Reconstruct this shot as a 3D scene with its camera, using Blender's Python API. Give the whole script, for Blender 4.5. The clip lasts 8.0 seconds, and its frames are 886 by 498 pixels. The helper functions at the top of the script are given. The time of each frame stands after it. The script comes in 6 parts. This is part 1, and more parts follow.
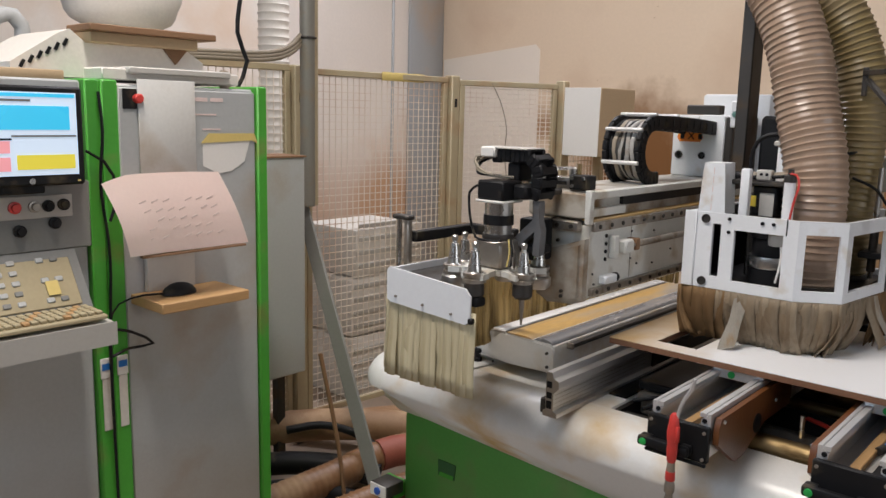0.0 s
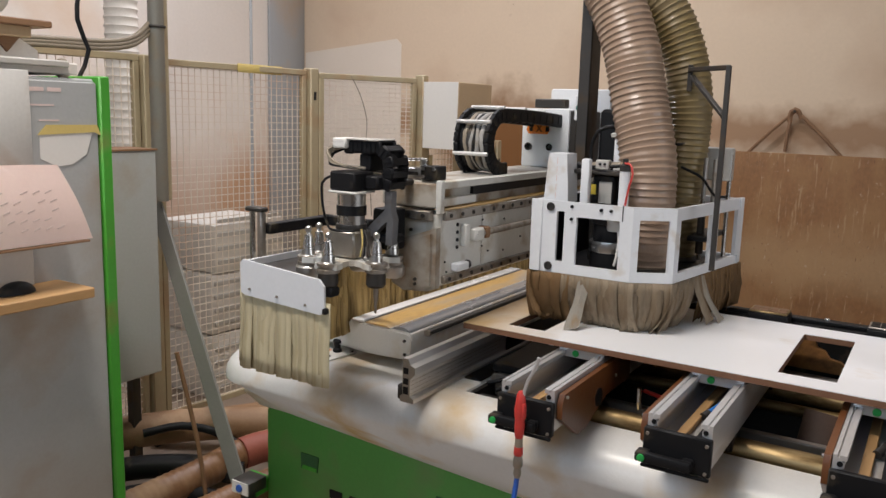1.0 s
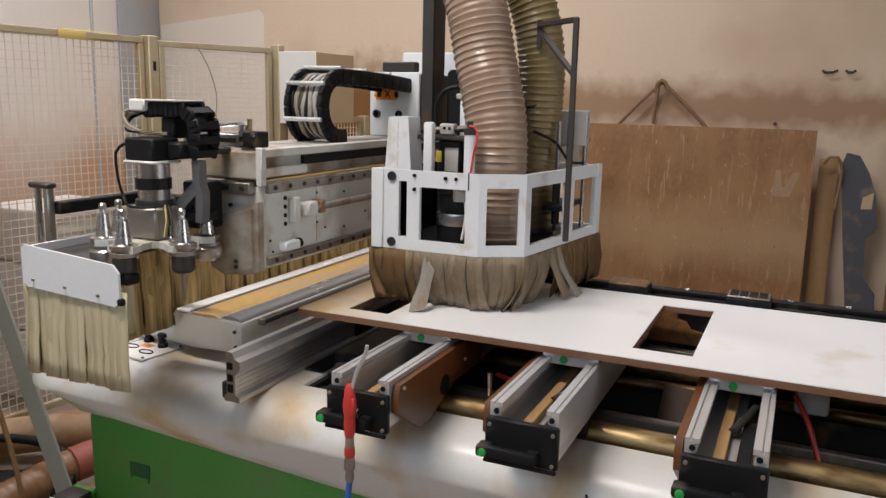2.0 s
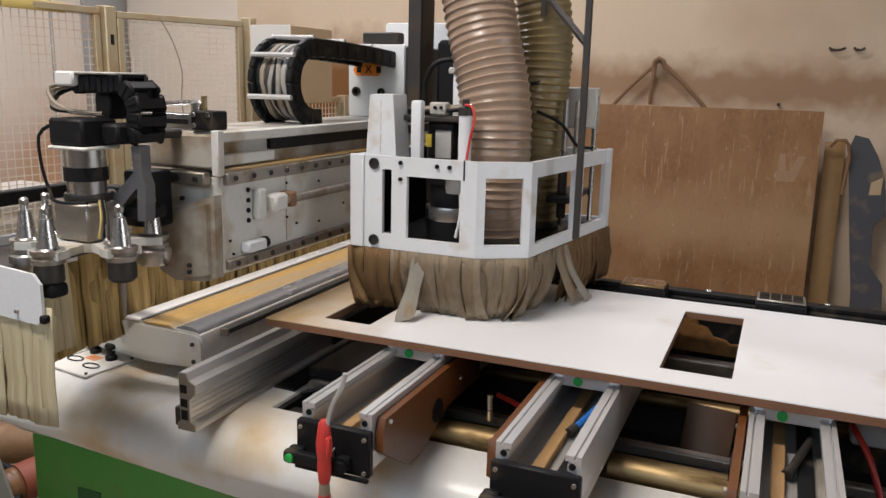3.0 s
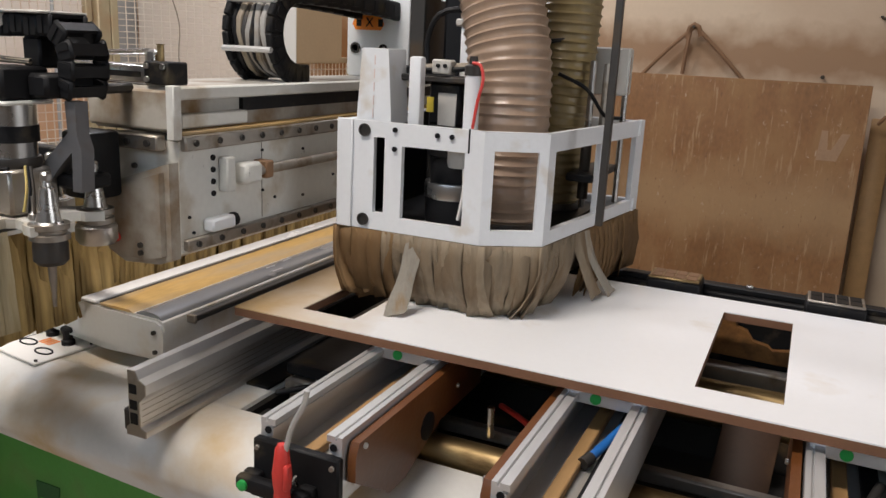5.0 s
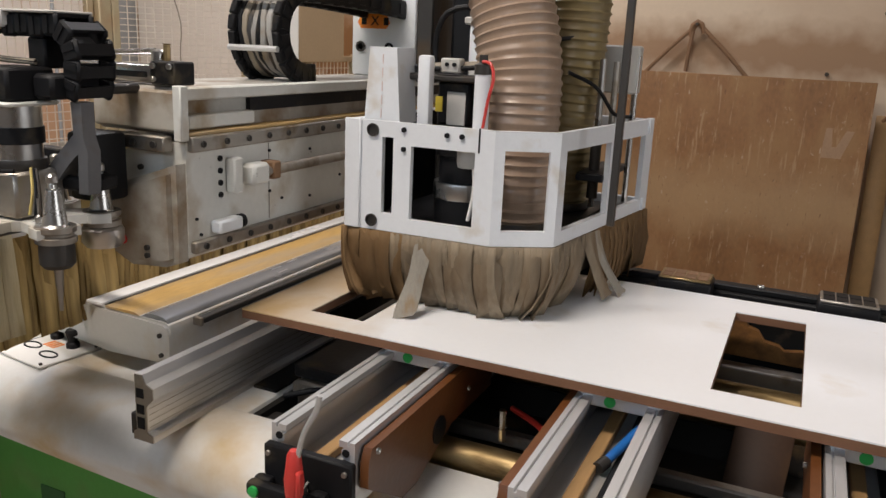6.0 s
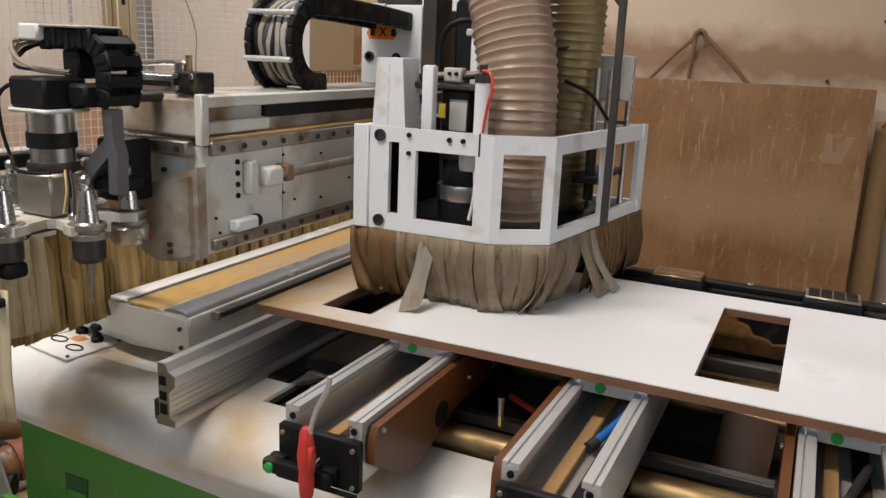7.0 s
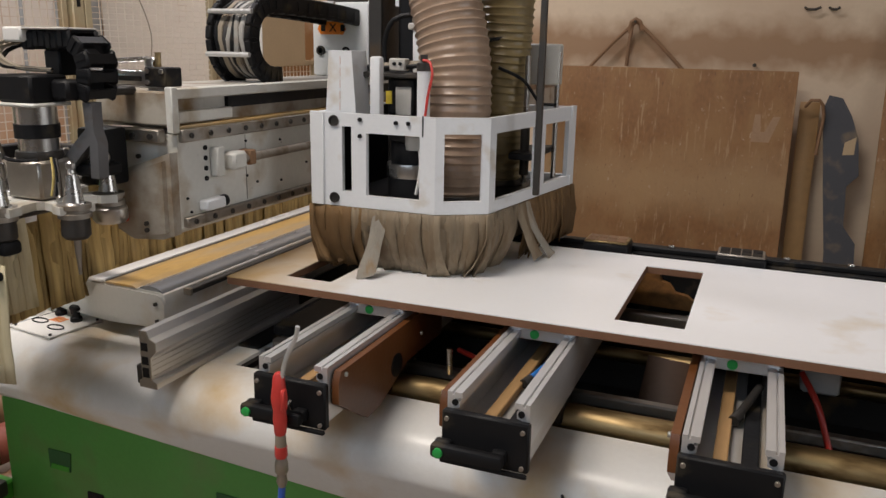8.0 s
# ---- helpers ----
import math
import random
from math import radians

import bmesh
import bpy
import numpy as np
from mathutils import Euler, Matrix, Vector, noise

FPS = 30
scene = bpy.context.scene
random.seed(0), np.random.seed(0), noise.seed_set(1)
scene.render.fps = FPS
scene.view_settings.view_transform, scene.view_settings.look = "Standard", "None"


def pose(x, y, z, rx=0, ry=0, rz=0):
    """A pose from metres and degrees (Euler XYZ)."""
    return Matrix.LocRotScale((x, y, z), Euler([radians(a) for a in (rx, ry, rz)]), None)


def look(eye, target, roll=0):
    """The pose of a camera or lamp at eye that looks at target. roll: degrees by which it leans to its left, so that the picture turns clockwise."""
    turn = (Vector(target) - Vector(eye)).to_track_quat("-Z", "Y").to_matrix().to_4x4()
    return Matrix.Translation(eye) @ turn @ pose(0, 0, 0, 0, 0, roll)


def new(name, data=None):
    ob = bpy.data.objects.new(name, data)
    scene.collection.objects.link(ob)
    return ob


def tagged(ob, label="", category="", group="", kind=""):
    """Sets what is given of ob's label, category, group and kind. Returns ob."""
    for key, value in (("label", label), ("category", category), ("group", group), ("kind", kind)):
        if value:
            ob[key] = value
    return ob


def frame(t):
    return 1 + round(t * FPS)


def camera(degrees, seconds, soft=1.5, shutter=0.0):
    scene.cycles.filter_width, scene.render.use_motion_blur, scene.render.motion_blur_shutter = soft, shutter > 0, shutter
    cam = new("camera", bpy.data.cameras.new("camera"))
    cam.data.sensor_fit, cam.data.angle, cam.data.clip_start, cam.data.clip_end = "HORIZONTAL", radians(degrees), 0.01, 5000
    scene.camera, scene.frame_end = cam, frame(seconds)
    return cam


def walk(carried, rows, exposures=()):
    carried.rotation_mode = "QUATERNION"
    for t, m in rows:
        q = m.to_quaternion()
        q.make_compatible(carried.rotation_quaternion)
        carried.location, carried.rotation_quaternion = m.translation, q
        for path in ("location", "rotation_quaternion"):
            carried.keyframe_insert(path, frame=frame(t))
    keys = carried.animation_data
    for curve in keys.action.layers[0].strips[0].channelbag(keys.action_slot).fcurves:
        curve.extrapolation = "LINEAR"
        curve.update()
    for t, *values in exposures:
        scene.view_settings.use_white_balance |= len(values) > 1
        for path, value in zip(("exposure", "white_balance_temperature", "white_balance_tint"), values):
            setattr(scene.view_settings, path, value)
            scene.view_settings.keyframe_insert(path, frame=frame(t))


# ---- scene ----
cam = camera(57.9, 8.0)

PATH = [
    (0, (0.386, -2.037, 1.623), (-0.912, -0.553, 1.29), 1.4),
    (0.5, (0.397, -2.045, 1.622), (-0.775, -0.462, 1.277), 1.8),
    (1, (0.445, -2.036, 1.616), (-0.596, -0.361, 1.279), 1.7),
    (1.5, (0.461, -1.883, 1.584), (-0.459, -0.137, 1.262), 2.3),
    (2, (0.469, -1.758, 1.557), (-0.334, 0.036, 1.187), 1.3),
    (2.2, (0.447, -1.686, 1.544), (-0.312, 0.126, 1.172), 1.3),
    (3.5, (0.294, -1.405, 1.539), (-0.481, 0.385, 1.097), 1.9),
    (4, (0.293, -1.305, 1.526), (-0.534, 0.457, 1.069), 3.1),
    (4.5, (0.279, -1.252, 1.518), (-0.519, 0.517, 1.036), 3.1),
    (6, (0.232, -1.221, 1.517), (-0.558, 0.548, 1.02), 2.6),
    (6.5, (0.251, -1.256, 1.522), (-0.543, 0.516, 1.041), 2.5),
    (7, (0.287, -1.306, 1.523), (-0.528, 0.456, 1.043), 2.4),
    (7.5, (0.353, -1.4, 1.519), (-0.429, 0.376, 1.033), 2.2),
    (8, (0.387, -1.48, 1.519), (-0.332, 0.321, 1.028), 1.1),
]
walk(cam, [(t, look(eye, aim, roll)) for t, eye, aim, roll in PATH],
     exposures=((0.0, -0.17, 6320, 11), (2.0, -0.13, 6400, 11), (4.5, -0.09, 6430, 11), (6.0, -0.16, 6560, 11), (7.0, -0.16, 6580, 11), (8.0, -0.35, 6600, 11)))


# ---- light ----
world = bpy.data.worlds.new("world")
scene.world = world
world.use_nodes = True
world.node_tree.nodes["Background"].inputs[0].default_value = (0.8, 0.88, 1.0, 1)
world.node_tree.nodes["Background"].inputs[1].default_value = 0.008


def lamp(name, place, aim, sx, sy, watts, colour):
    data = bpy.data.lights.new(name, "AREA")
    data.shape, data.size, data.size_y, data.energy, data.color = "RECTANGLE", sx, sy, watts, colour
    ob = new(name, data)
    ob.matrix_world = look(place, aim)
    return ob


# daylight from tall windows in the south and east walls, ceiling tubes over the hall
lamp("window_light", (-0.9, -4.3, 2.8), (-0.9, 0.5, 1.3), 4.2, 1.8, 86, (0.69, 0.83, 1.0))
lamp("window_light", (3.9, -0.5, 2.1), (-0.9, 0.0, 0.9), 2.2, 1.4, 38, (0.95, 0.97, 1.0))
for tx, ty, tw in ((-2.9, 1.5, 72), (-1.0, 2.0, 40), (-3.0, -1.6, 8)):
    lamp("tube_light", (tx, ty, 4.1), (tx, ty, 0), 1.5, 0.25, tw, (0.97, 0.95, 1.0))
lamp("tube_light", (-1.0, -1.35, 4.1), (-1.0, -1.35, 0), 1.5, 0.25, 120, (1.0, 0.91, 0.82))


# ---- materials ----
def mat(name, col, rough=0.6, metal=0.0, dust=None, amount=0.0, scale=6.0, grain=90.0, vary=0.08, bump=0.05, stretch=(1, 1, 1),
        coat=0.0, trans=0.0, glow=None):
    m = bpy.data.materials.new(name)
    m.use_nodes = True
    nt = m.node_tree
    N, L = nt.nodes, nt.links
    b = N["Principled BSDF"]
    b.inputs["Metallic"].default_value = metal
    b.inputs["Coat Weight"].default_value = coat
    b.inputs["Transmission Weight"].default_value = trans
    tc, mp = N.new("ShaderNodeTexCoord"), N.new("ShaderNodeMapping")
    mp.inputs["Scale"].default_value = stretch
    L.new(tc.outputs["Object"], mp.inputs[0])
    big, fine = N.new("ShaderNodeTexNoise"), N.new("ShaderNodeTexNoise")
    big.inputs["Scale"].default_value, big.inputs["Detail"].default_value = scale, 6
    fine.inputs["Scale"].default_value, fine.inputs["Detail"].default_value = grain, 3
    L.new(mp.outputs[0], big.inputs[0])
    L.new(mp.outputs[0], fine.inputs[0])
    info = N.new("ShaderNodeObjectInfo")
    mix = N.new("ShaderNodeMix")
    mix.data_type = "RGBA"
    lo = [max(0, c * (1 - 2.2 * vary)) for c in col]
    hi = [min(1, c * (1 + 1.4 * vary)) for c in col]
    mix.inputs[6].default_value, mix.inputs[7].default_value = (*lo, 1), (*hi, 1)
    add = N.new("ShaderNodeMath")
    add.operation = "MULTIPLY_ADD"
    add.inputs[1].default_value, add.inputs[2].default_value = 0.5, 0.0
    L.new(fine.outputs[0], add.inputs[0])
    add2 = N.new("ShaderNodeMath")
    add2.operation = "MULTIPLY_ADD"
    add2.inputs[1].default_value = 0.5
    L.new(big.outputs[0], add2.inputs[0])
    L.new(add.outputs[0], add2.inputs[2])
    add3 = N.new("ShaderNodeMath")
    add3.operation = "MULTIPLY_ADD"
    add3.inputs[1].default_value = 0.25
    L.new(info.outputs["Random"], add3.inputs[0])
    L.new(add2.outputs[0], add3.inputs[2])
    L.new(add3.outputs[0], mix.inputs[0])
    out = mix.outputs[2]
    if dust:
        ramp = N.new("ShaderNodeValToRGB")
        ramp.color_ramp.elements[0].position = max(0.0, 0.62 - amount)
        ramp.color_ramp.elements[1].position = min(1.0, 0.80 - amount * 0.6)
        L.new(big.outputs[0], ramp.inputs[0])
        m2 = N.new("ShaderNodeMix")
        m2.data_type = "RGBA"
        m2.inputs[7].default_value = (*dust, 1)
        L.new(ramp.outputs[0], m2.inputs[0])
        L.new(out, m2.inputs[6])
        out = m2.outputs[2]
        r2 = N.new("ShaderNodeMath")
        r2.operation = "MULTIPLY_ADD"
        r2.inputs[1].default_value, r2.inputs[2].default_value = 0.85 - rough, rough
        L.new(ramp.outputs[0], r2.inputs[0])
        L.new(r2.outputs[0], b.inputs["Roughness"])
    else:
        r2 = N.new("ShaderNodeMath")
        r2.operation = "MULTIPLY_ADD"
        r2.inputs[1].default_value, r2.inputs[2].default_value = 0.2, rough - 0.1
        L.new(big.outputs[0], r2.inputs[0])
        L.new(r2.outputs[0], b.inputs["Roughness"])
    L.new(out, b.inputs["Base Color"])
    if bump:
        bp = N.new("ShaderNodeBump")
        bp.inputs["Strength"].default_value, bp.inputs["Distance"].default_value = bump, 0.01
        L.new(fine.outputs[0], bp.inputs["Height"])
        L.new(bp.outputs[0], b.inputs["Normal"])
    if glow:
        b.inputs["Emission Color"].default_value = (*col, 1)
        b.inputs["Emission Strength"].default_value = glow
    return m


DUST = (0.36, 0.24, 0.12)
# gold-brown patches stand for amber reflections on the bed as well as dust
CREAM = mat("cream_paint", (0.74, 0.73, 0.70), 0.30, dust=(0.56, 0.38, 0.16), amount=0.13, scale=4.0, vary=0.05)
GREEN = mat("green_panel", (0.10, 0.31, 0.065), 0.40, dust=(0.17, 0.27, 0.09), amount=0.06, scale=5)
VIVID = mat("bright_green_paint", (0.06, 0.33, 0.03), 0.45, dust=(0.18, 0.26, 0.06), amount=0.05, scale=7)
WHITE = mat("white_machine_paint", (0.76, 0.775, 0.79), 0.36, dust=(0.50, 0.40, 0.26), amount=0.01, scale=8, vary=0.04)
ARMW = mat("worn_white_paint", (0.66, 0.655, 0.61), 0.34, dust=(0.36, 0.27, 0.15), amount=0.08, scale=8, vary=0.08)
GREY = mat("grey_cabinet_paint", (0.42, 0.43, 0.425), 0.45, dust=(0.34, 0.25, 0.16), amount=0.09, scale=2.6, vary=0.07)
CGREY = mat("console_grey_plastic", (0.20, 0.20, 0.19), 0.5, vary=0.08)
LGREY = mat("light_grey_plastic", (0.48, 0.46, 0.42), 0.5, vary=0.06)
BEIGEP = mat("beige_keys", (0.36, 0.30, 0.18), 0.55, vary=0.1)
BLACK = mat("black_plastic", (0.010, 0.010, 0.011), 0.5, dust=(0.10, 0.08, 0.05), amount=0.03, scale=15)
BLACK.node_tree.nodes["Principled BSDF"].inputs["Specular IOR Level"].default_value = 0.2
DARK = mat("dark_steel", (0.06, 0.055, 0.05), 0.5, 0.6, dust=(0.12, 0.08, 0.045), amount=0.08, scale=10)
# near-black base holds the trough's shade; the brown mottling is dust
PIT = mat("shaded_dusty_pit", (0.014, 0.011, 0.009), 0.7, dust=(0.20, 0.12, 0.05), amount=0.05, scale=7)
STEEL = mat("bright_steel", (0.55, 0.54, 0.52), 0.28, 1.0, vary=0.06, bump=0.02)
WORN = mat("worn_steel", (0.38, 0.35, 0.31), 0.42, 0.9, dust=(0.20, 0.14, 0.08), amount=0.10, scale=14)
BRASSY = mat("oily_guide_rail", (0.36, 0.26, 0.13), 0.44, 1.0, dust=(0.10, 0.06, 0.025), amount=0.14, scale=16, stretch=(0.5, 2, 2))
ALU = mat("extruded_aluminium", (0.70, 0.70, 0.70), 0.36, 0.6, dust=(0.42, 0.35, 0.24), amount=0.06, scale=9, stretch=(1, 0.15, 1))
BOARDW = mat("white_melamine", (0.91, 0.915, 0.93), 0.30, dust=(0.66, 0.56, 0.42), amount=0.0, scale=5, vary=0.02, bump=0.02)
HDF = mat("brown_fibreboard_edge", (0.20, 0.095, 0.05), 0.75, vary=0.12, grain=200)
PHEN = mat("brown_phenolic_board", (0.135, 0.047, 0.013), 0.40, dust=(0.20, 0.10, 0.04), amount=0.0, scale=9, vary=0.14)
FELT = mat("grey_brown_brush_strip", (0.25, 0.195, 0.13), 0.7, dust=(0.12, 0.07, 0.03), amount=0.13, scale=14, vary=0.38, stretch=(1, 1, 0.25), bump=0.2)
BROWNFELT = mat("brown_stained_brush_strip", (0.20, 0.115, 0.045), 0.75, dust=(0.10, 0.05, 0.015), amount=0.16, scale=14, vary=0.3, stretch=(1, 1, 0.2), bump=0.2)
CURT = mat("yellowed_brush_strip", (0.55, 0.48, 0.31), 0.75, dust=(0.34, 0.26, 0.12), amount=0.06, scale=9, vary=0.10, stretch=(3, 3, 0.2), bump=0.2)
CURTD = mat("sooty_brush_strip", (0.50, 0.36, 0.14), 0.8, dust=(0.12, 0.07, 0.025), amount=0.12, scale=12, vary=0.25, stretch=(2, 2, 0.15), bump=0.2)
HOSE = mat("ribbed_clear_brown_hose", (0.32, 0.225, 0.16), 0.30, dust=(0.30, 0.22, 0.15), amount=0.08, scale=6, vary=0.16, coat=0.08)
HOSE2 = mat("ribbed_olive_hose", (0.23, 0.17, 0.075), 0.36, dust=(0.20, 0.15, 0.08), amount=0.1, scale=6, vary=0.12, coat=0.05)
WALL = mat("beige_dusty_wall", (0.68, 0.54, 0.39), 0.85, dust=(0.57, 0.42, 0.29), amount=0.13, scale=1.1, grain=40, vary=0.05, bump=0.08)


def add_dust_band(m, low, high, col, strength):
    """A settled band of dust at a height, ragged and broken up."""
    nt = m.node_tree
    N, L = nt.nodes, nt.links
    b = N["Principled BSDF"]
    old = b.inputs["Base Color"].links[0].from_socket
    tc, sep = N.new("ShaderNodeTexCoord"), N.new("ShaderNodeSeparateXYZ")
    L.new(tc.outputs["Object"], sep.inputs[0])
    nz = N.new("ShaderNodeTexNoise")
    nz.inputs["Scale"].default_value, nz.inputs["Detail"].default_value = 7.0, 8
    L.new(tc.outputs["Object"], nz.inputs[0])
    z = N.new("ShaderNodeMath")
    z.operation = "MULTIPLY_ADD"
    z.inputs[1].default_value = 0.22
    L.new(nz.outputs[0], z.inputs[0])
    L.new(sep.outputs[2], z.inputs[2])
    rng = N.new("ShaderNodeMapRange")
    rng.inputs[1].default_value, rng.inputs[2].default_value = low, high
    L.new(z.outputs[0], rng.inputs[0])
    ramp = N.new("ShaderNodeValToRGB")
    e = ramp.color_ramp.elements
    e[0].position, e[0].color = 0.0, (0, 0, 0, 1)
    e[1].position, e[1].color = 1.0, (0, 0, 0, 1)
    for p in (0.35, 0.6):
        k = e.new(p)
        k.color = (strength, strength, strength, 1)
    L.new(rng.outputs[0], ramp.inputs[0])
    mix = N.new("ShaderNodeMix")
    mix.data_type = "RGBA"
    mix.inputs[7].default_value = (*col, 1)
    L.new(ramp.outputs[0], mix.inputs[0])
    L.new(old, mix.inputs[6])
    L.new(mix.outputs[2], b.inputs["Base Color"])


def add_flecks(m, scale, cut, col, stretch=(1, 1, 1)):
    """Small scattered flecks of a second colour."""
    nt = m.node_tree
    N, L = nt.nodes, nt.links
    b = N["Principled BSDF"]
    old = b.inputs["Base Color"].links[0].from_socket
    tc, mp, nz, ramp, mix = N.new("ShaderNodeTexCoord"), N.new("ShaderNodeMapping"), N.new("ShaderNodeTexNoise"), N.new("ShaderNodeValToRGB"), N.new("ShaderNodeMix")
    mp.inputs["Scale"].default_value = stretch
    nz.inputs["Scale"].default_value, nz.inputs["Detail"].default_value, nz.inputs["Roughness"].default_value = scale, 9, 0.7
    L.new(tc.outputs["Object"], mp.inputs[0])
    L.new(mp.outputs[0], nz.inputs[0])
    ramp.color_ramp.elements[0].position, ramp.color_ramp.elements[1].position = cut, cut + 0.06
    L.new(nz.outputs[0], ramp.inputs[0])
    mix.data_type = "RGBA"
    mix.inputs[7].default_value = (*col, 1)
    L.new(ramp.outputs[0], mix.inputs[0])
    L.new(old, mix.inputs[6])
    L.new(mix.outputs[2], b.inputs["Base Color"])


def add_dust_patch(m, centre, reach, col):
    """A cloud of blown dust on a wall, ragged at its rim."""
    nt = m.node_tree
    N, L = nt.nodes, nt.links
    b = N["Principled BSDF"]
    old = b.inputs["Base Color"].links[0].from_socket
    tc, dist, nz, add, rng, mix = (N.new("ShaderNode" + k) for k in ("TexCoord", "VectorMath", "TexNoise", "Math", "MapRange", "Mix"))
    dist.operation = "DISTANCE"
    dist.inputs[1].default_value = centre
    L.new(tc.outputs["Object"], dist.inputs[0])
    L.new(tc.outputs["Object"], nz.inputs[0])
    nz.inputs["Scale"].default_value, nz.inputs["Detail"].default_value = 8.0, 9
    add.operation = "MULTIPLY_ADD"
    add.inputs[1].default_value = 0.5 * reach
    L.new(nz.outputs[0], add.inputs[0])
    L.new(dist.outputs["Value"], add.inputs[2])
    rng.inputs[1].default_value, rng.inputs[2].default_value = 1.2 * reach, 0.7 * reach
    L.new(add.outputs[0], rng.inputs[0])
    mix.data_type = "RGBA"
    mix.inputs[7].default_value = (*col, 1)
    L.new(rng.outputs[0], mix.inputs[0])
    L.new(old, mix.inputs[6])
    L.new(mix.outputs[2], b.inputs["Base Color"])


def add_end_tint(m, x_full, x_none, col):
    """A painted-light tint, full at one end of a thing and thinning out along it, in ragged drifts."""
    nt = m.node_tree
    N, L = nt.nodes, nt.links
    b = N["Principled BSDF"]
    old = b.inputs["Base Color"].links[0].from_socket
    tc, sep, nz, add, rng, mix = (N.new("ShaderNode" + k) for k in ("TexCoord", "SeparateXYZ", "TexNoise", "Math", "MapRange", "Mix"))
    L.new(tc.outputs["Object"], sep.inputs[0])
    L.new(tc.outputs["Object"], nz.inputs[0])
    nz.inputs["Scale"].default_value, nz.inputs["Detail"].default_value = 9.0, 6
    add.operation = "MULTIPLY_ADD"
    add.inputs[1].default_value = 0.30
    L.new(nz.outputs[0], add.inputs[0])
    L.new(sep.outputs[0], add.inputs[2])
    rng.inputs[1].default_value, rng.inputs[2].default_value = x_none + 0.15, x_full + 0.15
    L.new(add.outputs[0], rng.inputs[0])
    mix.data_type = "RGBA"
    mix.inputs[7].default_value = (*col, 1)
    L.new(rng.outputs[0], mix.inputs[0])
    L.new(old, mix.inputs[6])
    L.new(mix.outputs[2], b.inputs["Base Color"])


# gold at the board's left end paints warm light in the head's shadow
add_end_tint(BOARDW, -1.03, -0.70, (0.58, 0.38, 0.15))
add_flecks(ARMW, 26, 0.66, (0.10, 0.07, 0.04))
add_flecks(WHITE, 18, 0.73, (0.42, 0.34, 0.24))
add_flecks(WALL, 9, 0.68, (0.44, 0.30, 0.19))
add_dust_band(WALL, 1.46, 1.86, (0.32, 0.18, 0.09), 0.85)
add_dust_patch(WALL, (-2.7, 3.85, 1.25), 0.75, (0.20, 0.088, 0.025))
WALLW = mat("pale_plaster_wall", (0.82, 0.75, 0.67), 0.85, dust=(0.72, 0.55, 0.41), amount=0.10, scale=1.2, grain=40, vary=0.05)
add_dust_band(WALLW, 0.2, 1.5, (0.52, 0.31, 0.19), 0.6)
add_dust_patch(WALLW, (-4.85, 3.15, 0.75), 0.55, (0.58, 0.36, 0.22))
PATCH = mat("white_filler_patch", (0.74, 0.66, 0.56), 0.85, vary=0.05, scale=2)
COL = mat("blue_grey_column", (0.36, 0.37, 0.37), 0.6, dust=(0.45, 0.36, 0.27), amount=0.08, scale=2)
# for the unseen walls and ceiling, kept dark so they bounce less light
HALL = mat("unseen_hall_dark", (0.17, 0.15, 0.13), 0.85, vary=0.08, scale=2)
FLOOR = mat("dusty_concrete", (0.30, 0.235, 0.18), 0.85, dust=(0.40, 0.29, 0.20), amount=0.14, scale=2.2, grain=60, vary=0.12, bump=0.15)
FENCE = mat("dusty_fence_paint", (0.42, 0.35, 0.22), 0.6, dust=(0.40, 0.26, 0.14), amount=0.12, scale=5)
WIRE = mat("pale_fence_wire", (0.78, 0.70, 0.60), 0.6, dust=(0.46, 0.26, 0.14), amount=0.10, scale=2.0)
PLY = mat("brown_plywood", (0.225, 0.105, 0.035), 0.58, dust=(0.30, 0.17, 0.075), amount=0.16, scale=3.6, grain=45, vary=0.34, stretch=(1.3, 1, 0.7), bump=0.12)
add_dust_band(PLY, 0.60, 1.10, (0.40, 0.26, 0.13), 0.6)
add_flecks(PLY, 16, 0.58, (0.36, 0.22, 0.11), (2.6, 1, 0.22))
add_flecks(PLY, 42, 0.625, (0.46, 0.33, 0.22), (1, 1, 0.6))
add_flecks(PLY, 40, 0.62, (0.16, 0.075, 0.03), (1.6, 1, 0.5))
WOOD = mat("pine_wood", (0.44, 0.26, 0.11), 0.6, vary=0.16, scale=4, grain=30, stretch=(6, 0.8, 6))
OLDWOOD = mat("old_brown_wood", (0.22, 0.12, 0.06), 0.7, vary=0.2, scale=5, stretch=(4, 0.6, 4))
SLATE = mat("dark_slate_board", (0.055, 0.055, 0.062), 0.6, dust=(0.20, 0.15, 0.10), amount=0.08, scale=8)
PAPER = mat("pink_white_paper", (0.92, 0.76, 0.70), 0.8, vary=0.03, bump=0.02)
PAPERW = mat("white_paper", (0.74, 0.72, 0.68), 0.8, vary=0.03, bump=0.02)
TAPE = mat("yellow_tape", (0.62, 0.48, 0.16), 0.6, vary=0.08)
INK = mat("faded_ink", (0.70, 0.56, 0.52), 0.8)
ORANGE = mat("orange_label", (0.85, 0.24, 0.02), 0.5, vary=0.06)
RED = mat("red_rubber", (0.62, 0.05, 0.04), 0.4, vary=0.12)
REDD = mat("dark_red_tube", (0.40, 0.03, 0.02), 0.35)
BLUE = mat("blue_tube", (0.03, 0.12, 0.50), 0.35)
BLUEC = mat("pale_blue_tube", (0.02, 0.15, 0.48), 0.35)
GDOT = mat("green_button", (0.02, 0.36, 0.07), 0.4)
add_dust_band(GREY, 0.05, 0.75, (0.27, 0.20, 0.13), 0.45)
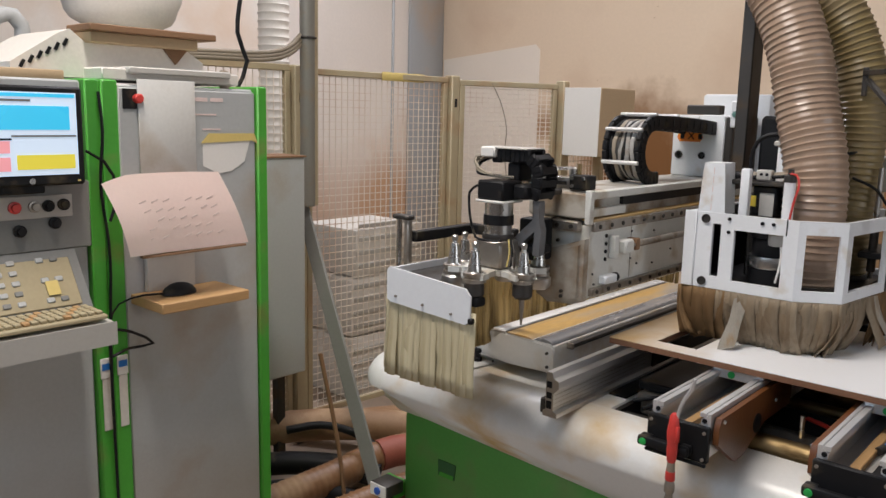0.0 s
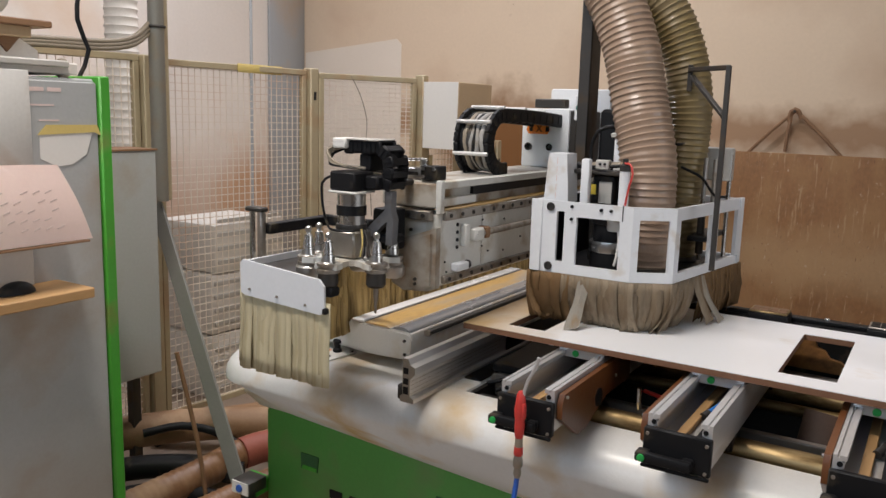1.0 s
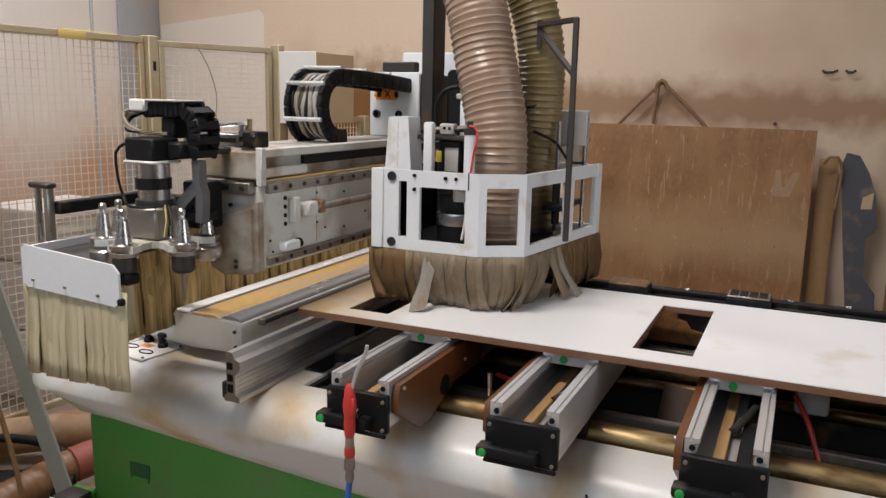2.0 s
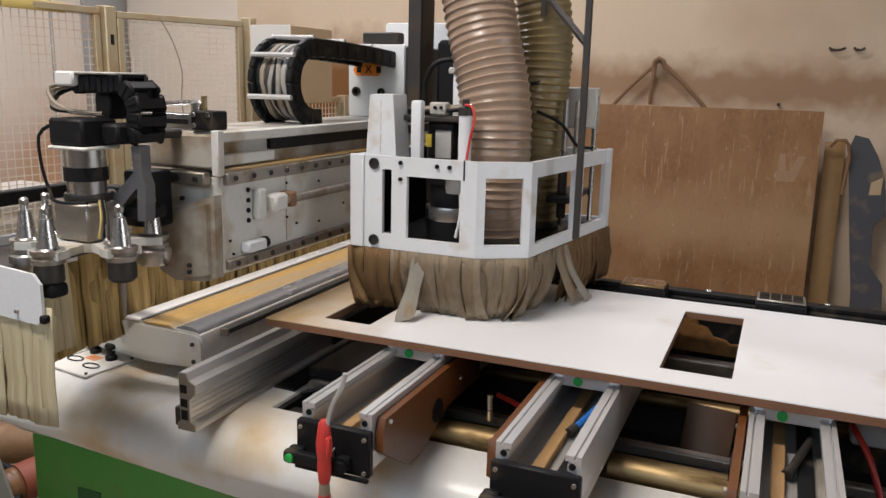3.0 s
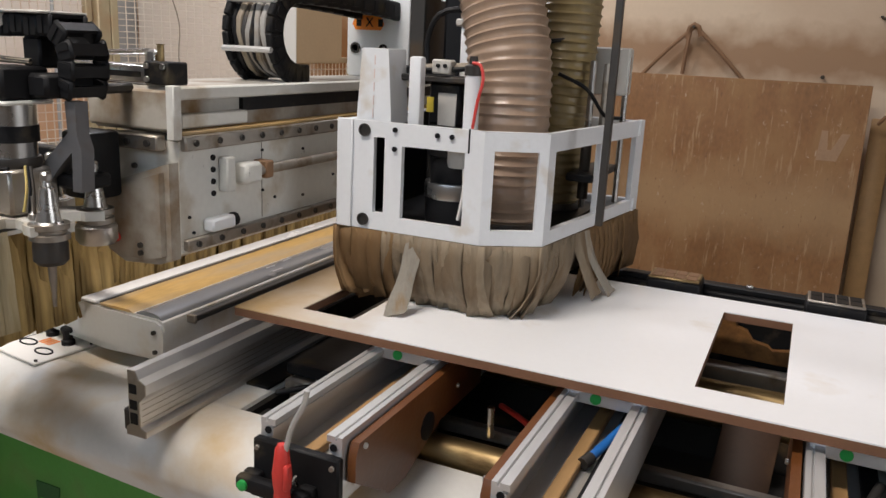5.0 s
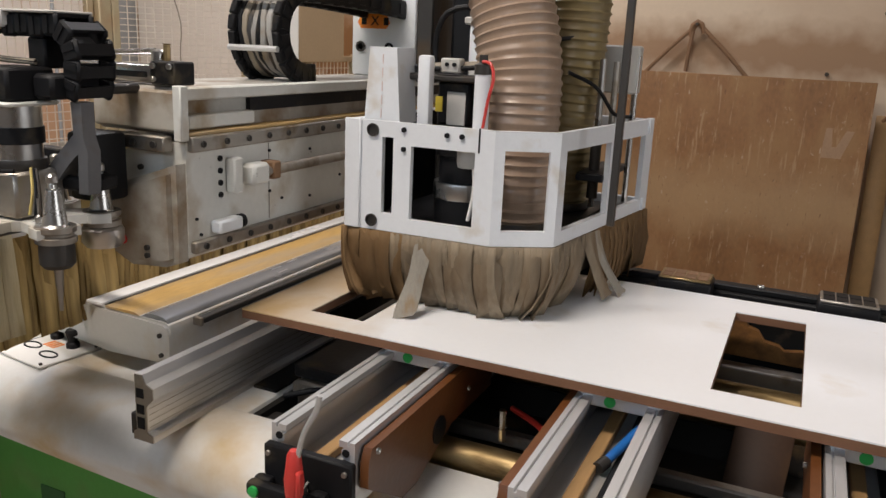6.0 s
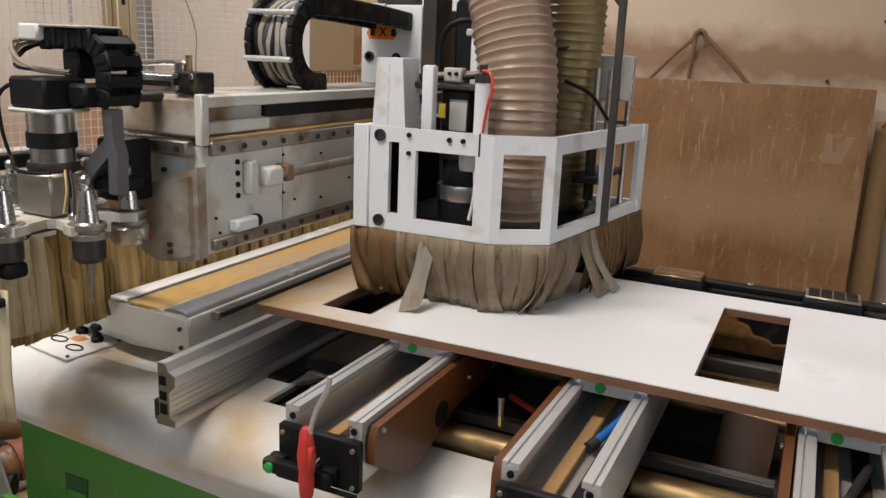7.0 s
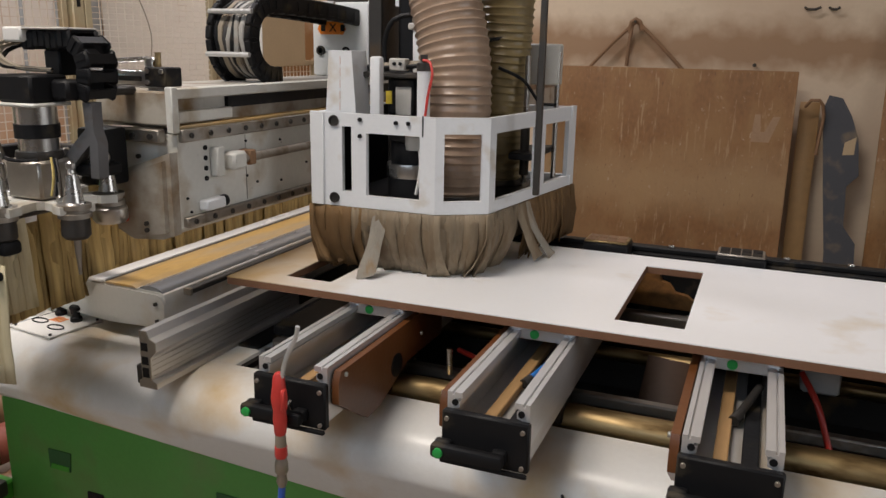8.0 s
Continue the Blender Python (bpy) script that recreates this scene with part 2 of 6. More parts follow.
SLEEVE = mat("faded_red_sleeve", (0.26, 0.07, 0.045), 0.6, vary=0.15)
CABLE = mat("beige_grey_cable", (0.27, 0.225, 0.165), 0.6, vary=0.15)
LOOM = mat("grey_cable_sheath", (0.36, 0.345, 0.32), 0.55, dust=(0.24, 0.18, 0.11), amount=0.12, scale=20, vary=0.15)
DUCT = mat("pale_duct", (0.68, 0.64, 0.58), 0.5, vary=0.1, scale=10)
FHOSE = mat("dusty_floor_hose", (0.27, 0.155, 0.08), 0.6, dust=(0.42, 0.29, 0.18), amount=0.15, scale=7, vary=0.15)
BHOSE = mat("glossy_brown_hose", (0.21, 0.105, 0.05), 0.38, dust=(0.36, 0.23, 0.13), amount=0.12, scale=7, vary=0.2)
BOXB = mat("beige_box_side", (0.44, 0.32, 0.19), 0.75, vary=0.1)
SCRB = mat("screen_blue", (0.05, 0.55, 0.85), 0.3, vary=0.0, bump=0, glow=0.45)
SCRL = mat("screen_pale", (0.62, 0.74, 0.88), 0.3, vary=0.0, bump=0, glow=0.5)
SCRY = mat("screen_yellow", (0.72, 0.62, 0.06), 0.3, vary=0.0, bump=0, glow=0.45)
SCRP = mat("screen_pink", (0.85, 0.35, 0.38), 0.3, vary=0.0, bump=0, glow=0.45)
TUBEON = mat("blue_lamp_film", (0.06, 0.09, 0.6), 0.4)


# ---- building helpers ----
def bx(bm, x0, y0, z0, x1, y1, z1, bev=0.0, seg=1, m=None):
    """A box, its edges rounded by bev, laid by the matrix m if given."""
    made = bmesh.ops.create_cube(bm, size=1)["verts"]
    for v in made:
        v.co = Vector(((x0 + x1) / 2 + v.co.x * (x1 - x0), (y0 + y1) / 2 + v.co.y * (y1 - y0), (z0 + z1) / 2 + v.co.z * (z1 - z0)))
    if bev:
        edges = list({e for v in made for e in v.link_edges})
        made = [v for v in bmesh.ops.bevel(bm, geom=edges, offset=bev, segments=seg, affect="EDGES", profile=0.5)["verts"]]
    if m is not None:
        for v in set(made):
            v.co = m @ v.co
    return bm


def prism(bm, pts, axis, a, b):
    """A polygon in the plane across axis (x: y,z; y: x,z; z: x,y), drawn out from a to b."""
    def put(p, c):
        return {"x": (c, p[0], p[1]), "y": (p[0], c, p[1]), "z": (p[0], p[1], c)}[axis]
    lo, hi = [bm.verts.new(put(p, a)) for p in pts], [bm.verts.new(put(p, b)) for p in pts]
    n = len(pts)
    faces = [bm.faces.new(lo), bm.faces.new(hi)]
    for i in range(n):
        faces.append(bm.faces.new((lo[i], lo[(i + 1) % n], hi[(i + 1) % n], hi[i])))
    bmesh.ops.recalc_face_normals(bm, faces=faces)
    return bm


def curve_points(pts, step):
    """Even points along a smooth line through pts."""
    P = [Vector(p) for p in pts]
    P = [2 * P[0] - P[1]] + P + [2 * P[-1] - P[-2]]
    out = []
    for i in range(1, len(P) - 2):
        n = max(1, int((P[i + 1] - P[i]).length / step))
        for k in range(n):
            t = k / n
            a, b, c, d = P[i - 1], P[i], P[i + 1], P[i + 2]
            out.append(0.5 * (2 * b + (c - a) * t + (2 * a - 5 * b + 4 * c - d) * t * t + (3 * b - a - 3 * c + d) * t ** 3))
    out.append(P[-2])
    return out


def tube(bm, pts, r, seg=10, step=0.03, rib=0.0, pitch=0.03, smooth=True):
    """A round tube along pts, ribbed if rib is given."""
    line = curve_points(pts, pitch / 4 if rib else step) if smooth else [Vector(p) for p in pts]
    rings, far, up = [], 0.0, Vector((0.13, 0.21, 0.97))
    for i, p in enumerate(line):
        d = (line[min(i + 1, len(line) - 1)] - line[max(i - 1, 0)]).normalized()
        s = d.cross(up)
        if s.length < 1e-3:
            s = d.cross(Vector((1, 0, 0)))
        s.normalize()
        u = s.cross(d).normalized()
        up = u
        if i:
            far += (p - line[i - 1]).length
        rr = r + (rib * max(0.0, math.cos(2 * math.pi * far / pitch)) if rib else 0)
        rings.append([bm.verts.new(p + rr * (math.cos(a) * s + math.sin(a) * u)) for a in [2 * math.pi * k / seg for k in range(seg)]])
    for A, B in zip(rings, rings[1:]):
        for k in range(seg):
            f = bm.faces.new((A[k], A[(k + 1) % seg], B[(k + 1) % seg], B[k]))
            f.smooth = True
    bm.faces.new(list(reversed(rings[0])))
    bm.faces.new(rings[-1])
    return bm


def lathe(bm, centre, prof, seg=24, axis="z"):
    """A turned body: prof holds (radius, height) along the axis from centre."""
    c = Vector(centre)
    def at(r, h, a):
        x, y = r * math.cos(a), r * math.sin(a)
        return c + Vector({"z": (x, y, h), "y": (x, h, y), "x": (h, x, y)}[axis])
    rings = [[bm.verts.new(at(r, h, 2 * math.pi * k / seg)) for k in range(seg)] for r, h in prof]
    faces = []
    for A, B in zip(rings, rings[1:]):
        for k in range(seg):
            faces.append(bm.faces.new((A[k], A[(k + 1) % seg], B[(k + 1) % seg], B[k])))
    faces += [bm.faces.new(rings[0]), bm.faces.new(rings[-1])]
    bmesh.ops.recalc_face_normals(bm, faces=faces)
    for f in faces[:-2]:
        f.smooth = True
    return bm


def bar(bm, a, b, w, h, roll=0.0):
    """A square bar from a to b."""
    a, b = Vector(a), Vector(b)
    d = b - a
    m = Matrix.Translation((a + b) / 2) @ d.to_track_quat("X", "Z").to_matrix().to_4x4() @ pose(0, 0, 0, roll)
    n = d.length / 2
    return bx(bm, -n, -w / 2, -h / 2, n, w / 2, h / 2, min(w, h) * 0.12, 1, m)


def B():
    return bmesh.new()


def thing(name, label, category, base=(0, 0, 0), group="", kind=""):
    ob = new(name)
    ob.empty_display_size = 0.05
    ob.location = base
    return tagged(ob, label, category, group, kind)


def part(name, bm, material, parent=None, label=""):
    """One bmesh, given in world metres, as one mesh under a thing or a part."""
    me = bpy.data.meshes.new(name)
    up, base = parent, Vector()
    while up:
        base += up.location
        up = up.parent
    bmesh.ops.translate(bm, verts=bm.verts, vec=-base)
    bm.to_mesh(me)
    bm.free()
    me.set_sharp_from_angle(angle=radians(38))
    me.materials.append(material)
    ob = new(name, me)
    if parent:
        ob.parent = parent
    return tagged(ob, label)


def solid(name, bm, material, label, category, base=(0, 0, 0), group="", kind=""):
    """A thing that is one mesh, with its origin at base."""
    bmesh.ops.translate(bm, verts=bm.verts, vec=-Vector(base))
    me = bpy.data.meshes.new(name)
    bm.to_mesh(me)
    bm.free()
    me.set_sharp_from_angle(angle=radians(50))
    me.materials.append(material)
    ob = new(name, me)
    ob.location = base
    return tagged(ob, label, category, group, kind)


def bolts(parent, places, axis, r=0.006, material=DARK, name="bolt"):
    """Socket bolts that share one mesh."""
    me = None
    base, up = Vector(), parent
    while up:
        base += up.location
        up = up.parent
    for p in places:
        if me is None:
            bm = lathe(B(), (0, 0, 0), [(r, -0.004), (r, 0.003), (r * 0.6, 0.003), (r * 0.6, 0.0005)], 8, axis)
            me = bpy.data.meshes.new(name)
            bm.to_mesh(me)
            bm.free()
            me.materials.append(material)
        ob = new(name, me)
        ob.parent = parent
        ob.location = Vector(p) - base


# ---- structure ----
XW, YN, XE, YS, ZC = -4.85, 3.85, 4.2, -4.4, 4.6
solid("floor", bx(B(), XW - 0.2, YS - 0.2, -0.15, XE + 0.2, YN + 0.2, 0), FLOOR, "dusty bare concrete workshop floor", "floor", kind="structure")
solid("wall_north", bx(B(), XW - 0.2, YN, 0, XE + 0.2, YN + 0.2, ZC), WALL, "beige painted wall coated with gold strip of painted warm light and dust", "wall", kind="structure")
solid("wall_west", bx(B(), XW - 0.2, YS, 0, XW, YN, ZC), WALLW, "pale plaster wall behind the safety fence", "wall", kind="structure")
solid("wall_east", bx(B(), XE, YS, 0, XE + 0.2, YN, ZC), HALL, "plain unseen wall, dark to cut bounced light", "wall", kind="structure")
solid("wall_south", bx(B(), XW - 0.2, YS - 0.2, 0, XE + 0.2, YS, ZC), HALL, "plain unseen wall, dark to cut bounced light", "wall", kind="structure")
solid("ceiling", bx(B(), XW - 0.2, YS - 0.2, ZC, XE + 0.2, YN + 0.2, ZC + 0.15), HALL, "unseen ceiling, dark to cut bounced light", "ceiling", kind="structure")
solid("column", bx(B(), XW, YN - 0.46, 0, XW + 0.035, YN - 0.002, ZC, 0.006), COL, "blue-grey steel column in the corner of the walls", "column", kind="structure")


# ---- machine bed ----
bed = thing("machine_bed", "cream machine bed with a rounded edge over a green base", "machine bed", (0, 0.4, 0))
round_edge = [(-0.085 - 0.12 * math.sin(a), 0.705 + 0.095 * math.cos(a)) for a in [radians(k) for k in (0, 15, 30, 45, 60, 75, 90, 98)]]
front = [(-0.06, 0.80)] + round_edge + [(0.025, 0.522), (0.30, 0.522), (0.30, 0.57), (-0.03, 0.57)]
body = B()
prism(body, front, "x", -1.48, 2.6)
for v in body.verts:
    if v.co.z < 0.53 and v.co.x > 0:
        v.co.z -= 0.216
# rounded left end of the front lip, swept round the corner
steps, prev = 7, None
for k in range(steps + 1):
    a = radians(90 * k / steps)
    ring = [body.verts.new((-1.48 + (y + 0.06) * math.sin(a) * 1.1, -0.06 + (y + 0.06) * math.cos(a), z)) for y, z in front[1:-4] if y < -0.06]
    if prev:
        for i in range(len(ring) - 1):
            body.faces.new((prev[i], prev[i + 1], ring[i + 1], ring[i])).smooth = True
    prev = ring
bx(body, -1.612, -0.06, 0.66, -0.69, 1.15, 0.80, 0.012, 2)
prism(body, [(-0.055, 0.72), (-0.055, 0.60), (0.025, 0.522), (1.1, 0.522), (1.1, 0.72)], "x", -1.615, -1.478)
bx(body, -0.69, 0.74, 0.615, 2.6, 1.15, 0.80, 0.012, 2)
part("bed_body", body, CREAM, bed, "cream painted casting with patches for brown dust and amber reflections")
base = B()
bx(base, -1.60, 0.04, 0.02, 2.6, 1.1, 0.515, 0.012, 2)
base_ob = part("base_cover", base, GREEN, bed, "green base panel")
# flat plates: dark green paints the recess's shade, bright green its lit bottom
RECESS = mat("recess_shade_green", (0.03, 0.11, 0.035), 0.6)
for sx in (-1.385, -0.80, -0.21, 0.38):
    rec = B()
    prism(rec, [(sx - 0.040, 0.320), (sx + 0.036, 0.320), (sx + 0.042, 0.380), (sx - 0.042, 0.380)], "y", 0.0365, 0.06)
    hollow = part("grip_recess", rec, RECESS, base_ob, "grip recess drawn as a flat plate in shade green")
    part("recess_floor", prism(B(), [(sx - 0.036, 0.321), (sx + 0.033, 0.321), (sx + 0.034, 0.336), (sx - 0.030, 0.336)], "y", 0.0345, 0.0368), VIVID, hollow)
for sx in (-1.29, -1.20, -1.11):
    part("lettering_bar", bx(B(), sx, 0.0355, 0.245, sx + 0.055, 0.042, 0.275), BLACK, base_ob)
# trough parts in near-black, the depth's darkness painted on
part("inner_pit", bx(B(), -0.69, -0.015, 0.575, 2.58, 0.735, 0.60), PIT, bed, "dusty trough with its shade put into the colour")
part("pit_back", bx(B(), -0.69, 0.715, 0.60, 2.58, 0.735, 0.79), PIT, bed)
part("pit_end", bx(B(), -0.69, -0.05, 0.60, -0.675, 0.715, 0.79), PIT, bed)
for y, z, r in ((-0.015, 0.80, 0.032), (0.52, 0.80, 0.032)):
    part("guide_rail", tube(B(), [(-0.40, y, z), (2.55, y, z)], r, 16, smooth=False), BRASSY, bed, "oily steel guide rail")
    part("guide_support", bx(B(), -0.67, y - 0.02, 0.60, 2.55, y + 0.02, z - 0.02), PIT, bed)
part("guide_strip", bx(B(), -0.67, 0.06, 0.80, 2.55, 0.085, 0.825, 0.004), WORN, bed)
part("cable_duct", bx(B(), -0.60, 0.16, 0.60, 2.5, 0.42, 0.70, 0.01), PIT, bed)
# control plate with two rotary knobs on the bed's end
plate = part("control_plate", bx(B(), -1.42, -0.125, 0.80, -1.17, 0.03, 0.806, 0.002), PAPERW, bed, "white control plate")
for kx, ky in ((-1.30, 0.0), (-1.22, -0.012)):
    part("knob", lathe(B(), (kx, ky, 0.806), [(0.015, 0), (0.015, 0.010), (0.010, 0.014), (0.0155, 0.038), (0.012, 0.043)], 14), BLACK, plate, "black rotary knob")
    ring = tube(B(), [(kx + 0.026 * math.cos(a), ky - 0.06 + 0.014 * math.sin(a), 0.807) for a in [k * math.pi / 6 for k in range(13)]], 0.0022, 6, smooth=False)
    part("printed_ring", ring, BLACK, plate)
for i in range(4):
    part("printed_stripe", bx(B(), -1.285 + i * 0.011, -0.045, 0.8062, -1.279 + i * 0.011, -0.015, 0.8072, m=None), ORANGE, plate)
part("printed_line", bx(B(), -1.333, -0.12, 0.8062, -1.331, 0.025, 0.8070), BLACK, plate)
part("label_patch", lathe(B(), (-1.375, -0.035, 0.8062), [(0.034, 0), (0.034, 0.001)], 18), LGREY, plate)
bolts(plate, [(-1.41, -0.115, 0.807), (-1.345, -0.115, 0.807), (-1.32, -0.115, 0.807), (-1.18, -0.115, 0.807), (-1.18, 0.02, 0.807), (-1.41, 0.02, 0.807)], "z", 0.004)
mid = Vector((-1.295, -0.4475, 0.803))
plate.matrix_basis = Matrix.Translation(mid + Vector((-0.015, 0.025, 0))) @ Matrix.Rotation(radians(-8), 4, "Z") @ Matrix.Translation(-mid)
part("bed_screw", tube(B(), [(0.12, -0.198, 0.72), (0.118, -0.210, 0.745)], 0.003, 6, smooth=False), BLACK, bed)

# ---- long dust cover and side rail beside the table ----
cover = thing("dust_cover", "long dusty white sheet-metal cover with painted gold light, along the bed", "machine cover", (-1.0, 0.4, 0.80))
COVERP = mat("cover_white_paint", (0.66, 0.655, 0.63), 0.30, dust=(0.50, 0.36, 0.17), amount=0.10, scale=5, vary=0.05)
cv = B()
prism(cv, [(-1.405, 0.836), (-1.395, 0.832), (-1.08, 0.838), (-0.908, 0.845), (-0.906, 0.918), (-0.911, 0.928), (-0.924, 0.933), (-1.098, 0.937), (-1.145, 0.937), (-1.16, 0.933)], "y", -0.035, 1.12)
for v in cv.verts:
    if v.co.y < 0:
        v.co.y += 0.19 * max(0, -1.06 - v.co.x)
bmesh.ops.bevel(cv, geom=[e for e in cv.edges if all(v.co.y < 0.02 and v.co.z > 0.9 for v in e.verts)], offset=0.006, segments=2, affect="EDGES")
part("cover_body", cv, COVERP, cover, "dusty white cover")
part("cover_base", prism(B(), [(-0.985, 0.075), (-0.985, 1.11), (-1.385, 1.11), (-1.385, 0.19), (-1.12, 0.085)], "z", 0.799, 0.842), CREAM, cover)
part("top_ledge", bx(B(), -1.146, -0.028, 0.936, -1.100, 1.1, 0.9445, 0.003, 2), mat("glossy_white", (0.90, 0.90, 0.90), 0.25, vary=0.03), cover, "clean white ledge")
part("ledge_gap", bx(B(), -1.099, -0.02, 0.936, -1.092, 1.1, 0.9395), DARK, cover)
# gold stands for warm light on the cover; also plain dust on the arm's shelf
DUSTLIT = mat("gold_light_and_dust", (0.56, 0.35, 0.11), 0.75, dust=(0.36, 0.31, 0.25), amount=0.20, scale=6, vary=0.2, stretch=(1.5, 0.35, 1))
dl = B()
prism(dl, [(-1.090, 0.936), (-1.088, 0.9405), (-1.005, 0.9405), (-0.992, 0.934)], "y", -0.028, 1.1)
part("dust_layer", dl, DUSTLIT, cover, "gold strip of painted warm light and dust")
# blue-grey band paints the cool reflection along the cover's rounded shoulder
BAND = mat("cool_light_grey", (0.40, 0.42, 0.45), 0.26, 0.55, dust=(0.46, 0.34, 0.18), amount=0.06, scale=5, vary=0.06, stretch=(1.5, 0.35, 1))
bd = [(-0.990, 0.934)] + [(-0.953 - 0.036 * math.cos(q), 0.931 + 0.0135 * math.sin(q)) for q in [math.pi * k / 8 for k in range(1, 8)]] + [(-0.916, 0.930)]
part("steel_band", prism(B(), bd, "y", -0.026, 1.1), BAND, cover, "smooth grey band painting cool light on the shoulder")
bolts(cover, [(-0.928, -0.036, 0.862), (-0.93, -0.036, 0.905)], "y", 0.005)
part("slide_bar", bx(B(), -0.907, 0.045, 0.914, -0.884, 1.1, 0.927, 0.003), DARK, cover, "black slide bar")
part("slide_end", bx(B(), -0.907, 0.036, 0.911, -0.883, 0.045, 0.930, 0.002), WORN, cover)

rail = thing("side_rail", "grey extruded aluminium stop rail lying along the table", "rail", (-0.77, 0.3, 0.80))
prof = [(-0.800, 0.80), (-0.755, 0.80), (-0.755, 0.812), (-0.768, 0.818), (-0.768, 0.868), (-0.752, 0.885), (-0.752, 0.905), (-0.768, 0.912), (-0.775, 0.928), (-0.792, 0.928), (-0.792, 0.82), (-0.800, 0.815)]
part("profile", prism(B(), prof, "y", -0.24, 0.85), ALU, rail)
part("end_cap", prism(B(), prof, "y", -0.2425, -0.2398), WORN, rail, "sawn end of the profile")
for z0, z1 in ((0.824, 0.846), (0.853, 0.871), (0.884, 0.902)):
    part("hollow", bx(B(), -0.789, -0.2436, z0, -0.772, -0.2424, z1), BLACK, rail, "dark hollow of the profile")
for k in range(4):
    part("groove", bx(B(), -0.7685, -0.236, 0.826 + 0.012 * k, -0.7674, 0.30, 0.8268 + 0.012 * k), WORN, rail)
# flat black strips paint the shade beside the rail, under the board
part("outer_liner", bx(B(), -0.902, 0.06, 0.8005, -0.802, 1.1, 0.806), BLACK, rail, "black strip standing in for shade")
part("inner_liner", bx(B(), -0.7515, 0.04, 0.8005, -0.695, 1.1, 0.806), BLACK, rail, "black strip standing in for shade")
part("liner_wall", bx(B(), -0.7665, 0.34, 0.806, -0.7635, 0.84, 0.884), BLACK, rail, "black strip standing in for shade")
part("stop_foot", bx(B(), -0.815, -0.235, 0.802, -0.80, -0.18, 0.845, 0.003), DARK, rail)

# ---- console beams under the workpiece ----
CHANNEL = mat("dusty_channel_metal", (0.52, 0.51, 0.49), 0.38, 0.5, dust=(0.30, 0.22, 0.12), amount=0.12, scale=8, stretch=(2, 0.2, 1))


def console_beam(x0, plates):
    x1 = x0 + 0.142
    ob = thing("support_beam", "aluminium table beam with black handled end cap", "support beam", (x0 + 0.07, 0.2, 0.82), group="support beams of the table")
    for a, s in ((x0, 1), (x1, -1)):
        side = [(a, 0.862), (a + s * 0.008, 0.862), (a + s * 0.008, 0.935), (a + s * 0.022, 0.940), (a + s * 0.022, 0.951), (a + s * 0.017, 0.951), (a + s * 0.017, 0.956),
                (a + s * 0.026, 0.956), (a + s * 0.026, 0.966), (a + s * 0.012, 0.966), (a + s * 0.012, 0.960), (a + s * 0.008, 0.960), (a + s * 0.008, 0.966), (a, 0.966)]
        part("side_profile", prism(B(), side, "y", -0.334, 0.72), ALU, ob)
        part("screw", lathe(B(), (a + s * 0.014, -0.336, 0.948), [(0.006, 0), (0.006, 0.002)], 8, "y"), BLACK, ob)
    part("channel_floor", bx(B(), x0 + 0.008, -0.334, 0.880, x1 - 0.008, 0.72, 0.888), CHANNEL, ob, "dusty channel floor")
    part("wood_strip", bx(B(), x0 + 0.044, -0.325, 0.888, x0 + 0.066, 0.70, 0.905, 0.002), WOOD, ob, "thin pale wooden strip")
    part("black_strip", bx(B(), x0 + 0.086, -0.325, 0.888, x0 + 0.112, 0.70, 0.899, 0.002), BLACK, ob, "black sealing strip")
    part("foot", bx(B(), x0 + 0.01, -0.05, 0.80, x1 - 0.01, 0.03, 0.868, 0.004), DARK, ob)
    part("rear_foot", bx(B(), x0 + 0.01, 0.49, 0.80, x1 - 0.01, 0.56, 0.868, 0.004), DARK, ob)
    cap = part("end_cap", bx(B(), x0 - 0.004, -0.350, 0.852, x1 + 0.004, -0.334, 0.938, 0.003), BLACK, ob, "black plastic end cap")
    part("cap_lip", bx(B(), x0 - 0.004, -0.358, 0.846, x1 + 0.004, -0.350, 0.854, 0.002), BLACK, cap)
    h = B()
    bx(h, x0 - 0.012, -0.384, 0.866, x1 - 0.03, -0.364, 0.890, 0.006, 2)
    bx(h, x0 - 0.012, -0.367, 0.866, x0 + 0.018, -0.348, 0.890, 0.006, 2)
    bx(h, x1 - 0.055, -0.367, 0.866, x1 - 0.03, -0.348, 0.890, 0.006, 2)
    hd = part("handle", h, BLACK, ob, "black pull handle")
    part("button", lathe(B(), (x0 + 0.004, -0.383, 0.878), [(0.0085, 0), (0.0085, -0.005), (0.006, -0.006)], 14, "y"), GDOT, hd, "round green button")
    bolts(cap, [(x0 + 0.006, -0.3505, 0.925), (x0 + 0.006, -0.3505, 0.862), (x1 - 0.006, -0.3505, 0.925), (x1 - 0.006, -0.3505, 0.862)], "y", 0.004, WORN)
    pod = part("pod_plate", bx(B(), x0 + 0.004, 0.0, 0.948, x1 - 0.004, 0.012, 0.981, 0.002), ALU, ob, "pod end plate")
    part("green_dot", lathe(B(), (x0 + 0.055, 0.0, 0.961), [(0.0095, 0.001), (0.0095, -0.003)], 14, "y"), GDOT, pod, "green dot")
    bolts(pod, [(x0 + 0.02, -0.001, 0.961), (x1 - 0.02, -0.001, 0.961)], "y", 0.003)
    part("pod_body", bx(B(), x0 + 0.008, 0.012, 0.945, x1 - 0.008, 0.155, 0.982, 0.003), DARK, ob)
    for sx in plates:
        px = x0 - 0.018 if sx < 0 else x1 + 0.004
        hexa = [(-0.315, 0.955), (-0.325, 0.935), (-0.325, 0.895), (-0.215, 0.822), (-0.165, 0.822), (-0.03, 0.87), (0.16, 0.87), (0.16, 0.957)]
        br = part("side_board", prism(B(), hexa, "x", px, px + 0.014), PHEN, ob, "brown phenolic side board")
